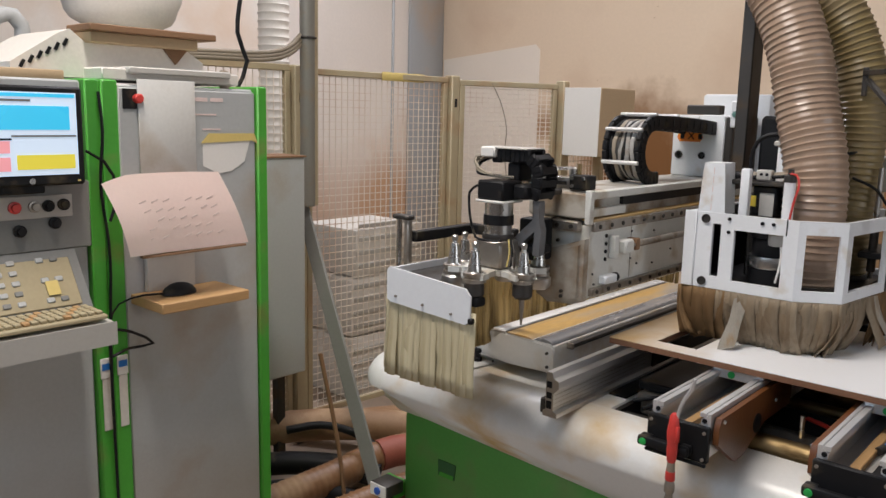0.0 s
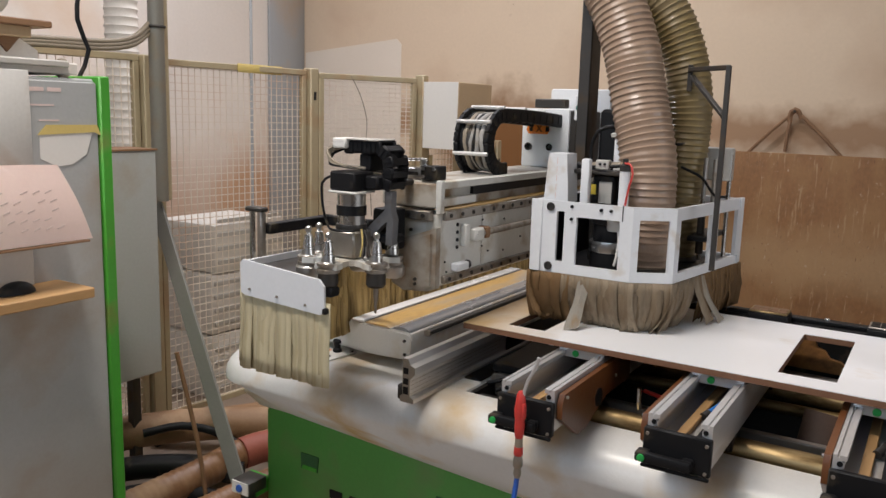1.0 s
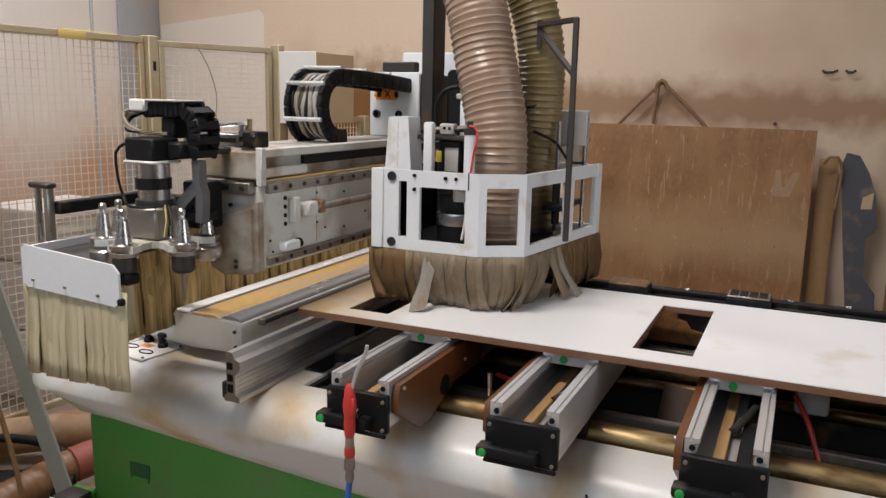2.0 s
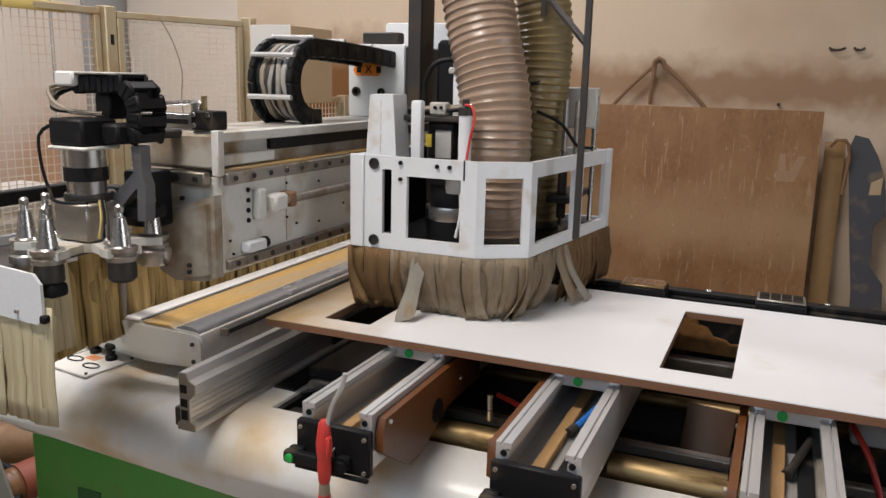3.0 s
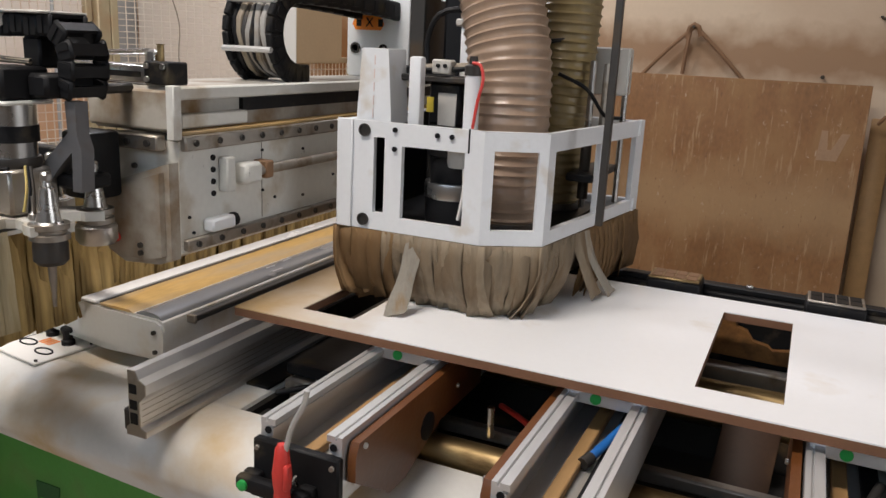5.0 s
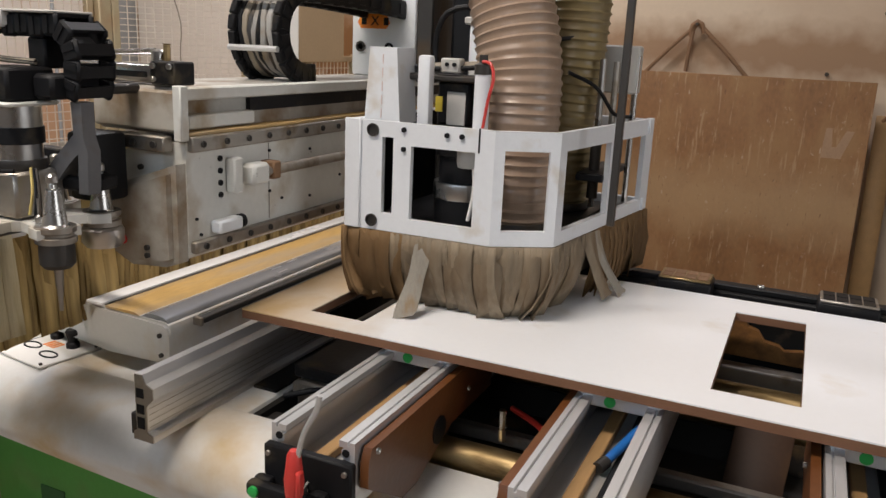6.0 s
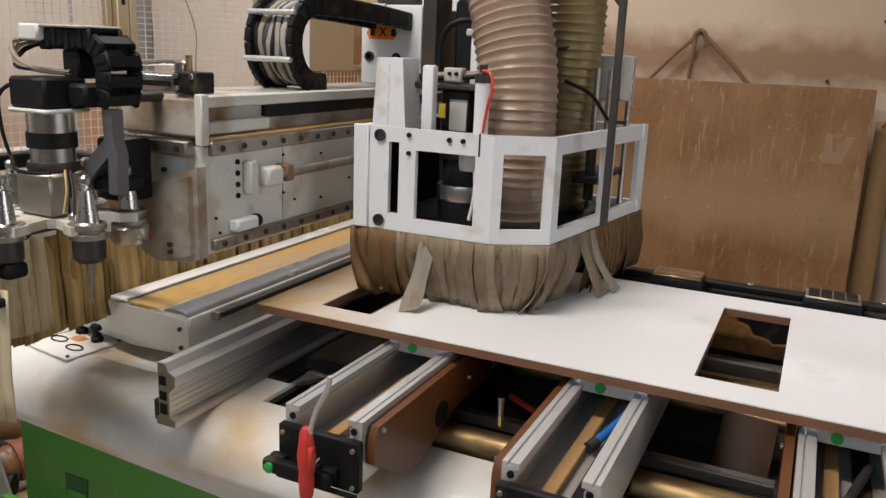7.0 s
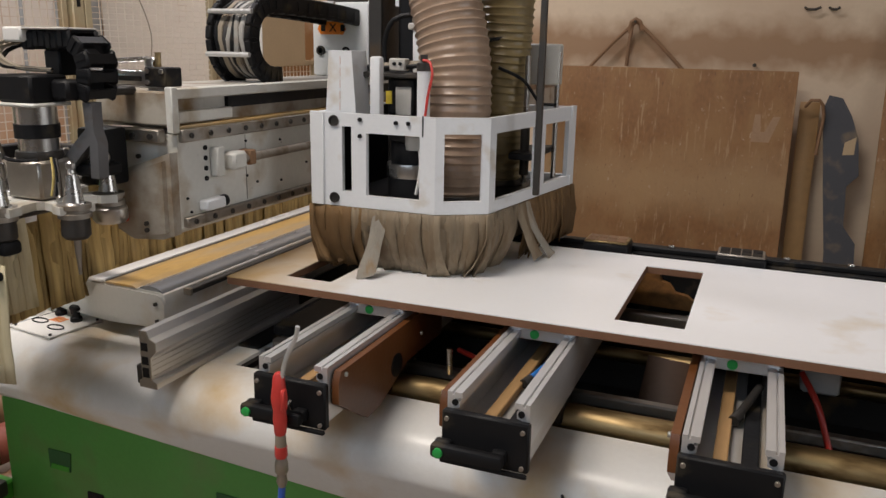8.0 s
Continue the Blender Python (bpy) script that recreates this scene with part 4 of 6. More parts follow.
def tool_holder(a, kind):
    cx, cy = TX + 0.115 * math.cos(radians(a)), TY + 0.115 * math.sin(radians(a))
    words = {"mill": "chrome cone tool holder with a slim milling bit", "disc": "chrome cone tool holder with a wide clamping nut", "block": "chrome cone tool holder with a black cutter head"}[kind]
    ob = thing("tool_holder", words, "tool holder", (cx, cy, 1.216), group="tool holders on the changer")
    part("cone", lathe(B(), (cx, cy, 0), [(0.022, 1.225), (0.0185, 1.228), (0.011, 1.280), (0.007, 1.282), (0.006, 1.288), (0.0085, 1.291), (0.0085, 1.300), (0.005, 1.304)], 18), STEEL, ob, "tapered chrome cone")
    part("flange", lathe(B(), (cx, cy, 0), [(0.030, 1.225), (0.030, 1.217), (0.026, 1.215), (0.026, 1.211), (0.030, 1.209), (0.030, 1.200), (0.022, 1.198)], 20), WORN, ob, "steel flange")
    part("nut", lathe(B(), (cx, cy, 0), [(0.024, 1.199), (0.026, 1.192), (0.026, 1.167), (0.020, 1.160)] if kind != "disc" else [(0.030, 1.199), (0.034, 1.194), (0.034, 1.172), (0.028, 1.164)], 20), STEEL if kind == "disc" else DARK, ob)
    if kind == "mill":
        part("bit", lathe(B(), (cx, cy, 0), [(0.007, 1.161), (0.006, 1.132), (0.004, 1.112), (0.003, 1.090)], 10), WORN, ob, "slim milling bit")
    if kind == "block":
        part("cutter", bx(B(), cx - 0.026, cy - 0.02, 1.137, cx + 0.026, cy + 0.02, 1.164, 0.008, 2, None), BLACK, ob, "black cutter head")


for a, k in zip(angles, ("mill", "disc", "block", "disc", "mill", "disc")):
    tool_holder(a, k)

# ---- front guard with brush curtain ----
guard = thing("front_guard", "white guard plate with a yellowed brush curtain", "machine guard", (-1.0, -0.5, 1.1))
gp = B()
prism(gp, [(-1.155, 1.115), (-1.155, 1.198), (-1.145, 1.206), (-0.875, 1.186), (-0.858, 1.168), (-0.858, 1.105), (-0.872, 1.093), (-1.14, 1.108)], "y", -0.506, -0.500)
part("guard_plate", gp, WHITE, guard, "white guard plate")
bolts(guard, [(-1.12, -0.5065, 1.127), (-1.02, -0.5065, 1.120), (-0.92, -0.5065, 1.113)], "y", 0.0036, WORN)
part("tray", bx(B(), -1.17, -0.495, 1.165, -0.99, -0.20, 1.180, 0.004), DARK, guard, "dark tray behind the plate")
part("side_plate", bx(B(), -1.160, -0.50, 1.11, -1.154, -0.15, 1.20, 0.002), WHITE, guard)
post = part("post", bx(B(), -1.180, -0.42, 1.18, -1.160, -0.40, 1.335, 0.004), WORN, guard, "steel post")
part("post_twin", tube(B(), [(-1.205, -0.41, 1.18), (-1.205, -0.41, 1.325)], 0.008, 10, smooth=False), STEEL, guard, "chrome rod")
part("post_cap", bx(B(), -1.222, -0.425, 1.325, -1.155, -0.395, 1.338, 0.004), DARK, guard)
part("cross_arm", bx(B(), -1.175, -0.40, 1.262, -1.145, -0.12, 1.292, 0.003), BLACK, guard, "black cross arm")
part("cross_arm_stay", bx(B(), -1.175, -0.15, 1.262, -0.98 + GX, -0.12, 1.292, 0.003), BLACK, guard)
part("hinge", bx(B(), -0.862, -0.512, 1.098, -0.848, -0.495, 1.113, 0.003), BLACK, guard)


def strip_mesh(w, h, bulge, twist, seed, tuck=0.0, jag=0.004):
    """One hanging strip, from z = 0 down to -h, w wide along x, 3 mm thick, with a ragged lower end."""
    rnd = random.Random(seed)
    b = B()
    n = 6
    rows = []
    for k in range(n + 1):
        f = k / n
        out = -bulge * math.sin(math.pi * min(1, f * 0.95)) + rnd.uniform(-1, 1) * 0.002 + tuck * f ** 2.2
        tw = twist * f
        z = -h * f + (rnd.uniform(-jag, jag) if k == n else 0)
        rows.append([b.verts.new((s * w / 2 * math.cos(tw), out + s * w / 2 * math.sin(tw) + d, z + (jag * s if k == n else 0))) for s in (-1, 1) for d in (0, 0.003)])
    for A, C in zip(rows, rows[1:]):
        for i, j in ((0, 2), (2, 3), (3, 1), (1, 0)):
            b.faces.new((A[i], A[j], C[j], C[i])).smooth = True
    b.faces.new((rows[0][0], rows[0][1], rows[0][3], rows[0][2]))
    b.faces.new((rows[n][0], rows[n][2], rows[n][3], rows[n][1]))
    bmesh.ops.recalc_face_normals(b, faces=b.faces)
    me = bpy.data.meshes.new("strip")
    b.to_mesh(me)
    b.free()
    return me


def hang_strips(parent, line, z, h, pitch, w, bulge, twist, material, seed, name="strip", tuck=0.0, yawing=7):
    """Hang overlapping strips along a line on the plan; a few meshes are shared among them."""
    rnd = random.Random(seed)
    kinds = []
    for k in range(7):
        me = strip_mesh(w * rnd.uniform(0.9, 1.25), h * (rnd.uniform(0.994, 1.004) if yawing < 5 else rnd.uniform(0.96, 1.03)), bulge * rnd.uniform(0.6, 1.2), twist * rnd.uniform(-1, 1), seed + k, tuck * rnd.uniform(0.8, 1.2), 0.0012 if yawing < 5 else 0.005)
        me.materials.append(material)
        kinds.append(me)
    for (ax, ay), (cx, cy) in zip(line, line[1:]):
        d = Vector((cx - ax, cy - ay))
        n = max(1, int(d.length / pitch))
        yaw = math.degrees(math.atan2(d.y, d.x))
        for i in range(n):
            f = (i + 0.5) / n
            ob = new(name, kinds[rnd.randrange(7)])
            ob.parent = parent
            ob.matrix_basis = Matrix.Translation(-parent.location) @ pose(ax + d.x * f, ay + d.y * f, z, rnd.uniform(-3, 3), rnd.uniform(-2, 2), yaw + rnd.uniform(-yawing, yawing))


part("curtain_backing", bx(B(), -1.15, -0.494, 0.906, -0.862, -0.490, 1.12), CURT, guard, "inner brush layer")
hang_strips(guard, [(-1.155, -0.498), (-0.858, -0.498)], 1.125, 0.225, 0.009, 0.032, 0.001, 0.03, CURT, 11, yawing=2)
hang_strips(guard, [(-1.150, -0.20), (-1.152, -0.49)], 1.125, 0.21, 0.011, 0.032, 0.001, 0.03, CURT, 12, yawing=2)
inner = thing("brush_curtain", "long sooty yellow brush curtain hanging under the gantry", "brush curtain", (-1.03, 0.3, 1.1))
part("curtain_rail", bx(B(), -1.190, -0.30, 1.165, -1.165, 2.6, 1.19, 0.003), DARK, inner)
part("rail_hanger", bx(B(), -1.165, 2.4, 1.17, -0.88 + GX, 2.6, 1.185, 0.003), DARK, inner)
part("curtain_backing", bx(B(), -1.184, -0.30, 0.895, -1.180, 1.35, 1.17), CURTD, inner, "inner brush layer")
hang_strips(inner, [(-1.175, -0.30), (-1.175, 1.35)], 1.172, 0.285, 0.0105, 0.034, 0.002, 0.10, CURTD, 21, yawing=4)


# ---- machining head ----
HX, HY = GX, GY
head = thing("machining_head", "white milling head with windowed guard and felt brush skirt", "milling head", (-0.35 + HX, 0.45 + HY, 1.0))
ZT, ZB = 1.368, 1.153
corners = [(-0.580 + HX, 0.15 + HY), (-0.270 + HX, 0.15 + HY), (-0.165 + HX, 0.215 + HY), (-0.092 + HX, 0.73 + HY)]


def panel(name, a, b, cuts, words=""):
    """An upright guard panel from a to b on the plan, with windows cut through: (from, to, low, high) along it in metres."""
    ax, ay = a
    d = Vector((b[0] - ax, b[1] - ay))
    n = d.length
    m = Matrix.Translation((ax, ay, 0)) @ Matrix.Rotation(math.atan2(d.y, d.x), 4, "Z")
    bm = B()
    xs = sorted({0.0, n, *[v for c in cuts for v in c[:2]]})
    for u, v in zip(xs, xs[1:]):
        cut = [c for c in cuts if c[0] <= u + 1e-6 and c[1] >= v - 1e-6]
        spans = [(ZB, cut[0][2]), (cut[0][3], ZT)] if cut else [(ZB, ZT)]
        for lo, hi in spans:
            bx(bm, u, 0, lo, v, 0.012, hi, 0, 1, m)
    bmesh.ops.remove_doubles(bm, verts=bm.verts, dist=0.0002)
    inner_faces = [f for f in bm.faces if any(g is not f and (f.calc_center_median() - g.calc_center_median()).length < 0.0005 for e in f.edges for g in e.link_faces)]
    bmesh.ops.delete(bm, geom=list(set(inner_faces)), context="FACES")
    return part(name, bm, WHITE, head, words)


fp = panel("front_panel", corners[0], corners[1], [(0.078, 0.102, 1.188, 1.338), (0.140, 0.272, 1.182, 1.325)], "white front guard panel")
panel("corner_panel", corners[1], corners[2], [(0.020, 0.105, 1.182, 1.332)], "white corner guard panel")
panel("side_panel", corners[2], corners[3], [(0.030, 0.255, 1.180, 1.332), (0.310, 0.470, 1.180, 1.332)], "white side guard panel")
part("left_panel", bx(B(), corners[0][0], corners[0][1] + 0.012, ZB, corners[0][0] + 0.012, 0.70 + HY, ZT, 0.002), WHITE, head)
part("rear_panel", bx(B(), corners[0][0], 0.69 + HY, ZB, -0.30 + HX, 0.702 + HY, ZT, 0.002), WHITE, head)
part("rear_rail", bx(B(), -0.30 + HX, 0.69 + HY, ZT - 0.035, corners[3][0], 0.702 + HY, ZT, 0.002), WHITE, head)
part("rear_sill", bx(B(), -0.30 + HX, 0.69 + HY, ZB, corners[3][0], 0.702 + HY, ZB + 0.03, 0.002), WHITE, head)
part("edge_strip", bx(B(), corners[0][0] - 0.003, corners[0][1] - 0.006, ZB, corners[0][0] + 0.032, corners[0][1], ZT + 0.002, 0.002), WHITE, head)
for z in (1.350, 1.172):
    part("port", lathe(B(), (-0.522 + HX, 0.149 + HY, z), [(0.0125, 0.0), (0.0125, -0.004), (0.010, -0.004), (0.009, 0.004)], 18, "y"), DARK, fp, "round dark port")
bolts(fp, [(-0.455 + HX, 0.1495 + HY, 1.355), (-0.455 + HX, 0.1495 + HY, 1.318), (-0.365 + HX, 0.1495 + HY, 1.352), (-0.335 + HX, 0.1495 + HY, 1.352)], "y", 0.005, BLACK)
part("panel_seam", bx(B(), -0.302 + HX, 0.1485 + HY, 1.325, -0.299 + HX, 0.151 + HY, 1.37), BLACK, head)
col = B()
prism(col, [(-0.566 + HX, 1.36), (-0.487 + HX, 1.36), (-0.497 + HX, 1.505), (-0.556 + HX, 1.505)], "y", 0.190 + HY, 0.262 + HY)
part("tapered_upright", col, WHITE, head, "tapered white upright")
for k in range(5):
    part("dash", bx(B(), -0.529 + HX + 0.0005 * k, 0.1885 + HY, 1.37 + 0.026 * k, -0.5275 + HX + 0.0005 * k, 0.191 + HY, 1.388 + 0.026 * k), INK, head)
part("slim_upright", bx(B(), -0.450 + HX, 0.185 + HY, 1.34, -0.423 + HX, 0.21 + HY, 1.494, 0.006, 2), WHITE, head, "slim white upright")
cylw = part("white_cylinder", lathe(B(), (-0.315 + HX, 0.185 + HY, 0), [(0.0145, 1.33), (0.0145, 1.465), (0.012, 1.468)], 16), WHITE, head, "white air cylinder")
part("cylinder_cap", lathe(B(), (-0.315 + HX, 0.185 + HY, 0), [(0.016, 1.465), (0.016, 1.482), (0.008, 1.486), (0.008, 1.50)], 14), DARK, cylw)
part("red_tube", tube(B(), [(-0.312 + HX, 0.175 + HY, 1.488), (-0.293 + HX, 0.165 + HY, 1.485), (-0.284 + HX, 0.16 + HY, 1.46), (-0.292 + HX, 0.158 + HY, 1.42), (-0.300 + HX, 0.16 + HY, 1.37)], 0.003, 8, 0.01), RED, cylw, "thin red air tube")
sp = part("spindle_motor", lathe(B(), (-0.375 + HX, 0.265 + HY, 0), [(0.058, 1.16), (0.060, 1.20), (0.060, 1.245), (0.052, 1.25), (0.052, 1.30), (0.060, 1.305), (0.060, 1.345)], 24), BLACK, head, "black spindle motor")
part("chrome_ring", lathe(B(), (-0.375 + HX, 0.265 + HY, 0), [(0.0615, 1.218), (0.0625, 1.222), (0.0625, 1.246), (0.0615, 1.25)], 24), STEEL, sp, "chrome ring")
part("air_spigot", lathe(B(), (-0.335 + HX, 0.195 + HY, 0), [(0.024, 1.29), (0.026, 1.30), (0.026, 1.322)], 16), LGREY, head)
part("white_wire", tube(B(), [(-0.322 + HX, 0.18 + HY, 1.30), (-0.318 + HX, 0.178 + HY, 1.25), (-0.328 + HX, 0.178 + HY, 1.19)], 0.0035, 8, 0.015), PAPERW, head)
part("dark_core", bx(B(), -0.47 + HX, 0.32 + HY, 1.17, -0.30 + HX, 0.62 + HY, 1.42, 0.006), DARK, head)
# added black sheets keep the inside dark behind the windows, as shade would
part("inner_shield", bx(B(), corners[0][0] + 0.014, corners[0][1] + 0.10, ZB + 0.006, corners[0][0] + 0.018, 0.685 + HY, ZT - 0.004), BLACK, head, "black sheet added for the shade inside the head")
part("inner_shield", bx(B(), corners[0][0] + 0.02, 0.682 + HY, ZB + 0.006, -0.31 + HX, 0.686 + HY, ZT - 0.004), BLACK, head, "black sheet added for the shade inside the head")
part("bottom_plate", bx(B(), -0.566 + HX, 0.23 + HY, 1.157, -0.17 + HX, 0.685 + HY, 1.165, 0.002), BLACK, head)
part("control_box", bx(B(), -0.44 + HX, 0.26 + HY, 1.36, -0.37 + HX, 0.33 + HY, 1.445, 0.005), BLACK, head)
part("box_label", bx(B(), -0.443 + HX, 0.2575 + HY, 1.385, -0.428 + HX, 0.2598 + HY, 1.415), mat("yellow_label", (0.65, 0.5, 0.05), 0.5), head, "yellow sticker")
part("box_front", bx(B(), -0.418 + HX, 0.257 + HY, 1.36, -0.378 + HX, 0.26 + HY, 1.425, 0.001), LGREY, head)
part("cross_plate", bx(B(), -0.50 + HX, 0.24 + HY, 1.445, -0.33 + HX, 0.30 + HY, 1.458, 0.003), DARK, head)
part("white_block", bx(B(), -0.395 + HX, 0.30 + HY, 1.45, -0.355 + HX, 0.34 + HY, 1.56, 0.004), WHITE, head)
part("white_block_cap", bx(B(), -0.405 + HX, 0.295 + HY, 1.555, -0.345 + HX, 0.345 + HY, 1.57, 0.003), LGREY, head)
part("valve", bx(B(), -0.425 + HX, 0.235 + HY, 1.462, -0.385 + HX, 0.265 + HY, 1.49, 0.003), LGREY, head)
bolts(head, [(-0.41 + HX, 0.2345 + HY, 1.478), (-0.395 + HX, 0.2345 + HY, 1.478)], "y", 0.004, BLACK)
for k in range(3):
    part("hydraulic_line", tube(B(), [(-0.49 + HX, 0.27 + HY + 0.01 * k, 1.47), (-0.44 + HX, 0.25 + HY + 0.012 * k, 1.468 + 0.004 * k), (-0.36 + HX, 0.25 + HY + 0.01 * k, 1.474 + 0.004 * k), (-0.31 + HX, 0.28 + HY, 1.485 + 0.004 * k)], 0.005, 8, 0.02), CABLE if k else BLACK, head)
part("loop_cable", tube(B(), [(-0.46 + HX, 0.29 + HY, 1.47), (-0.462 + HX, 0.29 + HY, 1.53), (-0.44 + HX, 0.29 + HY, 1.575), (-0.40 + HX, 0.30 + HY, 1.588), (-0.375 + HX, 0.31 + HY, 1.57)], 0.006, 8, 0.015), BLACK, head)
part("z_column", bx(B(), -0.572 + HX, 0.42 + HY, 1.43, -0.532 + HX, 0.50 + HY, 2.9, 0.004), DARK, head, "black vertical column")
part("column_bracket", bx(B(), -0.575 + HX, 0.38 + HY, 1.44, -0.38 + HX, 0.46 + HY, 1.47, 0.004), BLACK, head)
part("lift_motor", bx(B(), -0.50 + HX, 0.44 + HY, 1.46, -0.42 + HX, 0.52 + HY, 1.64, 0.01), BLACK, head)
part("grey_side_box", bx(B(), -0.215 + HX, 0.62 + HY, 1.425, -0.12 + HX, 0.66 + HY, 1.53, 0.004), LGREY, head, "grey junction box")
for k, (rx, ry, rz) in enumerate(((-0.175, 0.52, 1.50), (-0.155, 0.56, 1.495), (-0.125, 0.63, 1.51))):
    part("guide_pin", tube(B(), [(rx + HX, ry + HY, 1.18), (rx + HX, ry + HY, rz)], 0.007, 8, smooth=False), STEEL if k != 1 else WORN, head, "steel guide pin")
part("pin_sleeve", tube(B(), [(-0.175 + HX, 0.52 + HY, 1.20), (-0.175 + HX, 0.52 + HY, 1.33)], 0.012, 10, smooth=False), DARK, head)
part("black_cable", tube(B(), [(-0.24 + HX, 0.48 + HY, 1.47), (-0.18 + HX, 0.50 + HY, 1.44), (-0.15 + HX, 0.55 + HY, 1.385), (-0.13 + HX, 0.62 + HY, 1.375)], 0.0042, 8, 0.015), BLACK, head)
part("side_ledge", bx(B(), -0.20 + HX, 0.46 + HY, 1.245, -0.14 + HX, 0.68 + HY, 1.262, 0.003), BLACK, head)
# hanging bracket of dark square tube
hb = thing("hose_bracket", "dark square-tube bracket carrying the hoses", "bracket", (-0.077 + HX, 0.3 + HY, 1.2))
bar_x = -0.080 + HX
part("bracket_post", bar(B(), (bar_x, 0.30 + HY, 1.19), (bar_x, 0.30 + HY, 1.765), 0.014, 0.014), DARK, hb)
part("bracket_arm", bar(B(), (bar_x, 0.30 + HY, 1.760), (-0.235 + HX, 0.48 + HY, 1.765), 0.014, 0.014), DARK, hb)
part("bracket_brace", bar(B(), (bar_x, 0.305 + HY, 1.622), (-0.225 + HX, 0.47 + HY, 1.745), 0.016, 0.010), DARK, hb)
part("bracket_strap", bar(B(), (-0.235 + HX, 0.485 + HY, 1.70), (-0.235 + HX, 0.485 + HY, 1.78), 0.010, 0.014), DARK, hb)
# skirt strips round the head, drawn in towards the lower edge
knee = (corners[0][0] + 0.115, corners[0][1])
part_way = (corners[2][0] + 0.022, corners[2][1] + 0.155)
gap_end = (corners[2][0] + 0.030, corners[2][1] + 0.205)
for line, mt, tuck, seed, sink in (([corners[0], knee], BROWNFELT, 0.045, 31, 0.154), ([knee, corners[1]], FELT, 0.05, 36, 0.152), ([corners[1], corners[2]], FELT, 0.05, 41, 0.155),
                                   ([corners[2], part_way], FELT, 0.045, 51, 0.150), ([gap_end, corners[3]], BROWNFELT, 0.008, 56, 0.140), ([(corners[0][0] + 0.004, 0.70), corners[0]], BROWNFELT, 0.05, 61, 0.150)):
    hang_strips(head, line, 1.1515, sink, 0.0105, 0.034, 0.008, 0.42, mt, seed, "skirt_strip", tuck, 11)
# dark block behind the strips stands in for the shade in there
part("skirt_liner", prism(B(), [(corners[0][0] + 0.02, 0.17), (corners[1][0], 0.17), (corners[2][0] - 0.02, 0.225), (corners[3][0] - 0.02, 0.68), (corners[0][0] + 0.02, 0.68)], "z", 1.06, 1.156), mat("dark_skirt_fill", (0.10, 0.075, 0.05), 0.9, vary=0.2), head, "dark fill for the shade inside the skirt")


def loose_strip(x, y, yaw, lean, h, material, width, spread, bow):
    """A felt strip that hangs loose, swept out and bowed; it widens by spread towards its end."""
    b = B()
    rows = []
    for k in range(13):
        f = k / 12
        o = lean * f ** 1.6
        side = bow * f ** 1.4
        z = 1.151 - h * f
        w = width + spread * f + 0.0015 * math.sin(9 * f)
        ring = []
        for d in (0, 0.0025):
            for q in range(5):
                u = q / 2 - 1
                cup = 0.006 * (1 - u * u) * math.sin(math.pi * f) + 0.0015 * math.sin(7 * u + 4 * f)
                ring.append(b.verts.new((x + (u * w + side) * math.cos(yaw) + (o + cup) * math.sin(yaw), y + (u * w + side) * math.sin(yaw) - (o + cup) * math.cos(yaw) + d, z + (0.006 * u if k == 12 else 0))))
        rows.append(ring)
    loop = [0, 1, 2, 3, 4, 9, 8, 7, 6, 5]
    for A, C in zip(rows, rows[1:]):
        for i, j in zip(loop, loop[1:] + loop[:1]):
            b.faces.new((A[i], A[j], C[j], C[i])).smooth = True
    b.faces.new([rows[0][i] for i in loop])
    b.faces.new([rows[-1][i] for i in reversed(loop)])
    bmesh.ops.recalc_face_normals(b, faces=b.faces)
    part("skirt_strip", b, material, head, "loose felt strip swept forward")


PALEFELT = mat("pale_felt", (0.265, 0.235, 0.19), 0.6, dust=(0.22, 0.13, 0.05), amount=0.08, scale=10, vary=0.2, stretch=(3, 3, 0.4), bump=0.15)
loose_strip(-0.405 + HX, 0.152 + HY, 0.20, 0.060, 0.146, PALEFELT, 0.016, 0.004, -0.022)
loose_strip(-0.140 + HX, 0.385 + HY, 1.25, 0.030, 0.140, FELT, 0.020, 0.0, 0.045)
loose_strip(-0.134 + HX, 0.41 + HY, 1.28, 0.035, 0.146, PALEFELT, 0.016, 0.0, 0.080)

# suction hoses
for name, r, mt, pts, words in (
    ("suction_hose", 0.081, HOSE, [(-0.285, 0.30, 1.17), (-0.282, 0.30, 1.36), (-0.292, 0.31, 1.50), (-0.335, 0.33, 1.66), (-0.378, 0.345, 1.82), (-0.445, 0.355, 1.97), (-0.55, 0.37, 2.13), (-0.70, 0.39, 2.28)], "translucent brown ribbed suction hose above the milling head"),
    ("suction_hose", 0.066, HOSE2, [(-0.265, 0.56, 1.17), (-0.262, 0.56, 1.36), (-0.25, 0.56, 1.52), (-0.25, 0.56, 1.68), (-0.285, 0.55, 1.84), (-0.360, 0.53, 1.98), (-0.50, 0.50, 2.12), (-0.68, 0.47, 2.26)], "dark olive ribbed suction hose above the milling head")):
    pts = [(x + HX, y + HY, z) for x, y, z in pts]
    ob = thing(name, words, "hose", pts[0], group="suction hoses")
    part("hose_wall", tube(B(), pts, r, 30, rib=0.0045, pitch=0.0185), mt, ob, "ribbed flexible wall")
    x, y, z = pts[0]
    part("hose_clamp", lathe(B(), (x, y, 0), [(r + 0.006, 1.166), (r + 0.007, 1.168), (r + 0.007, 1.180), (r + 0.006, 1.182)], 28), DARK, ob, "dark steel hose clamp")
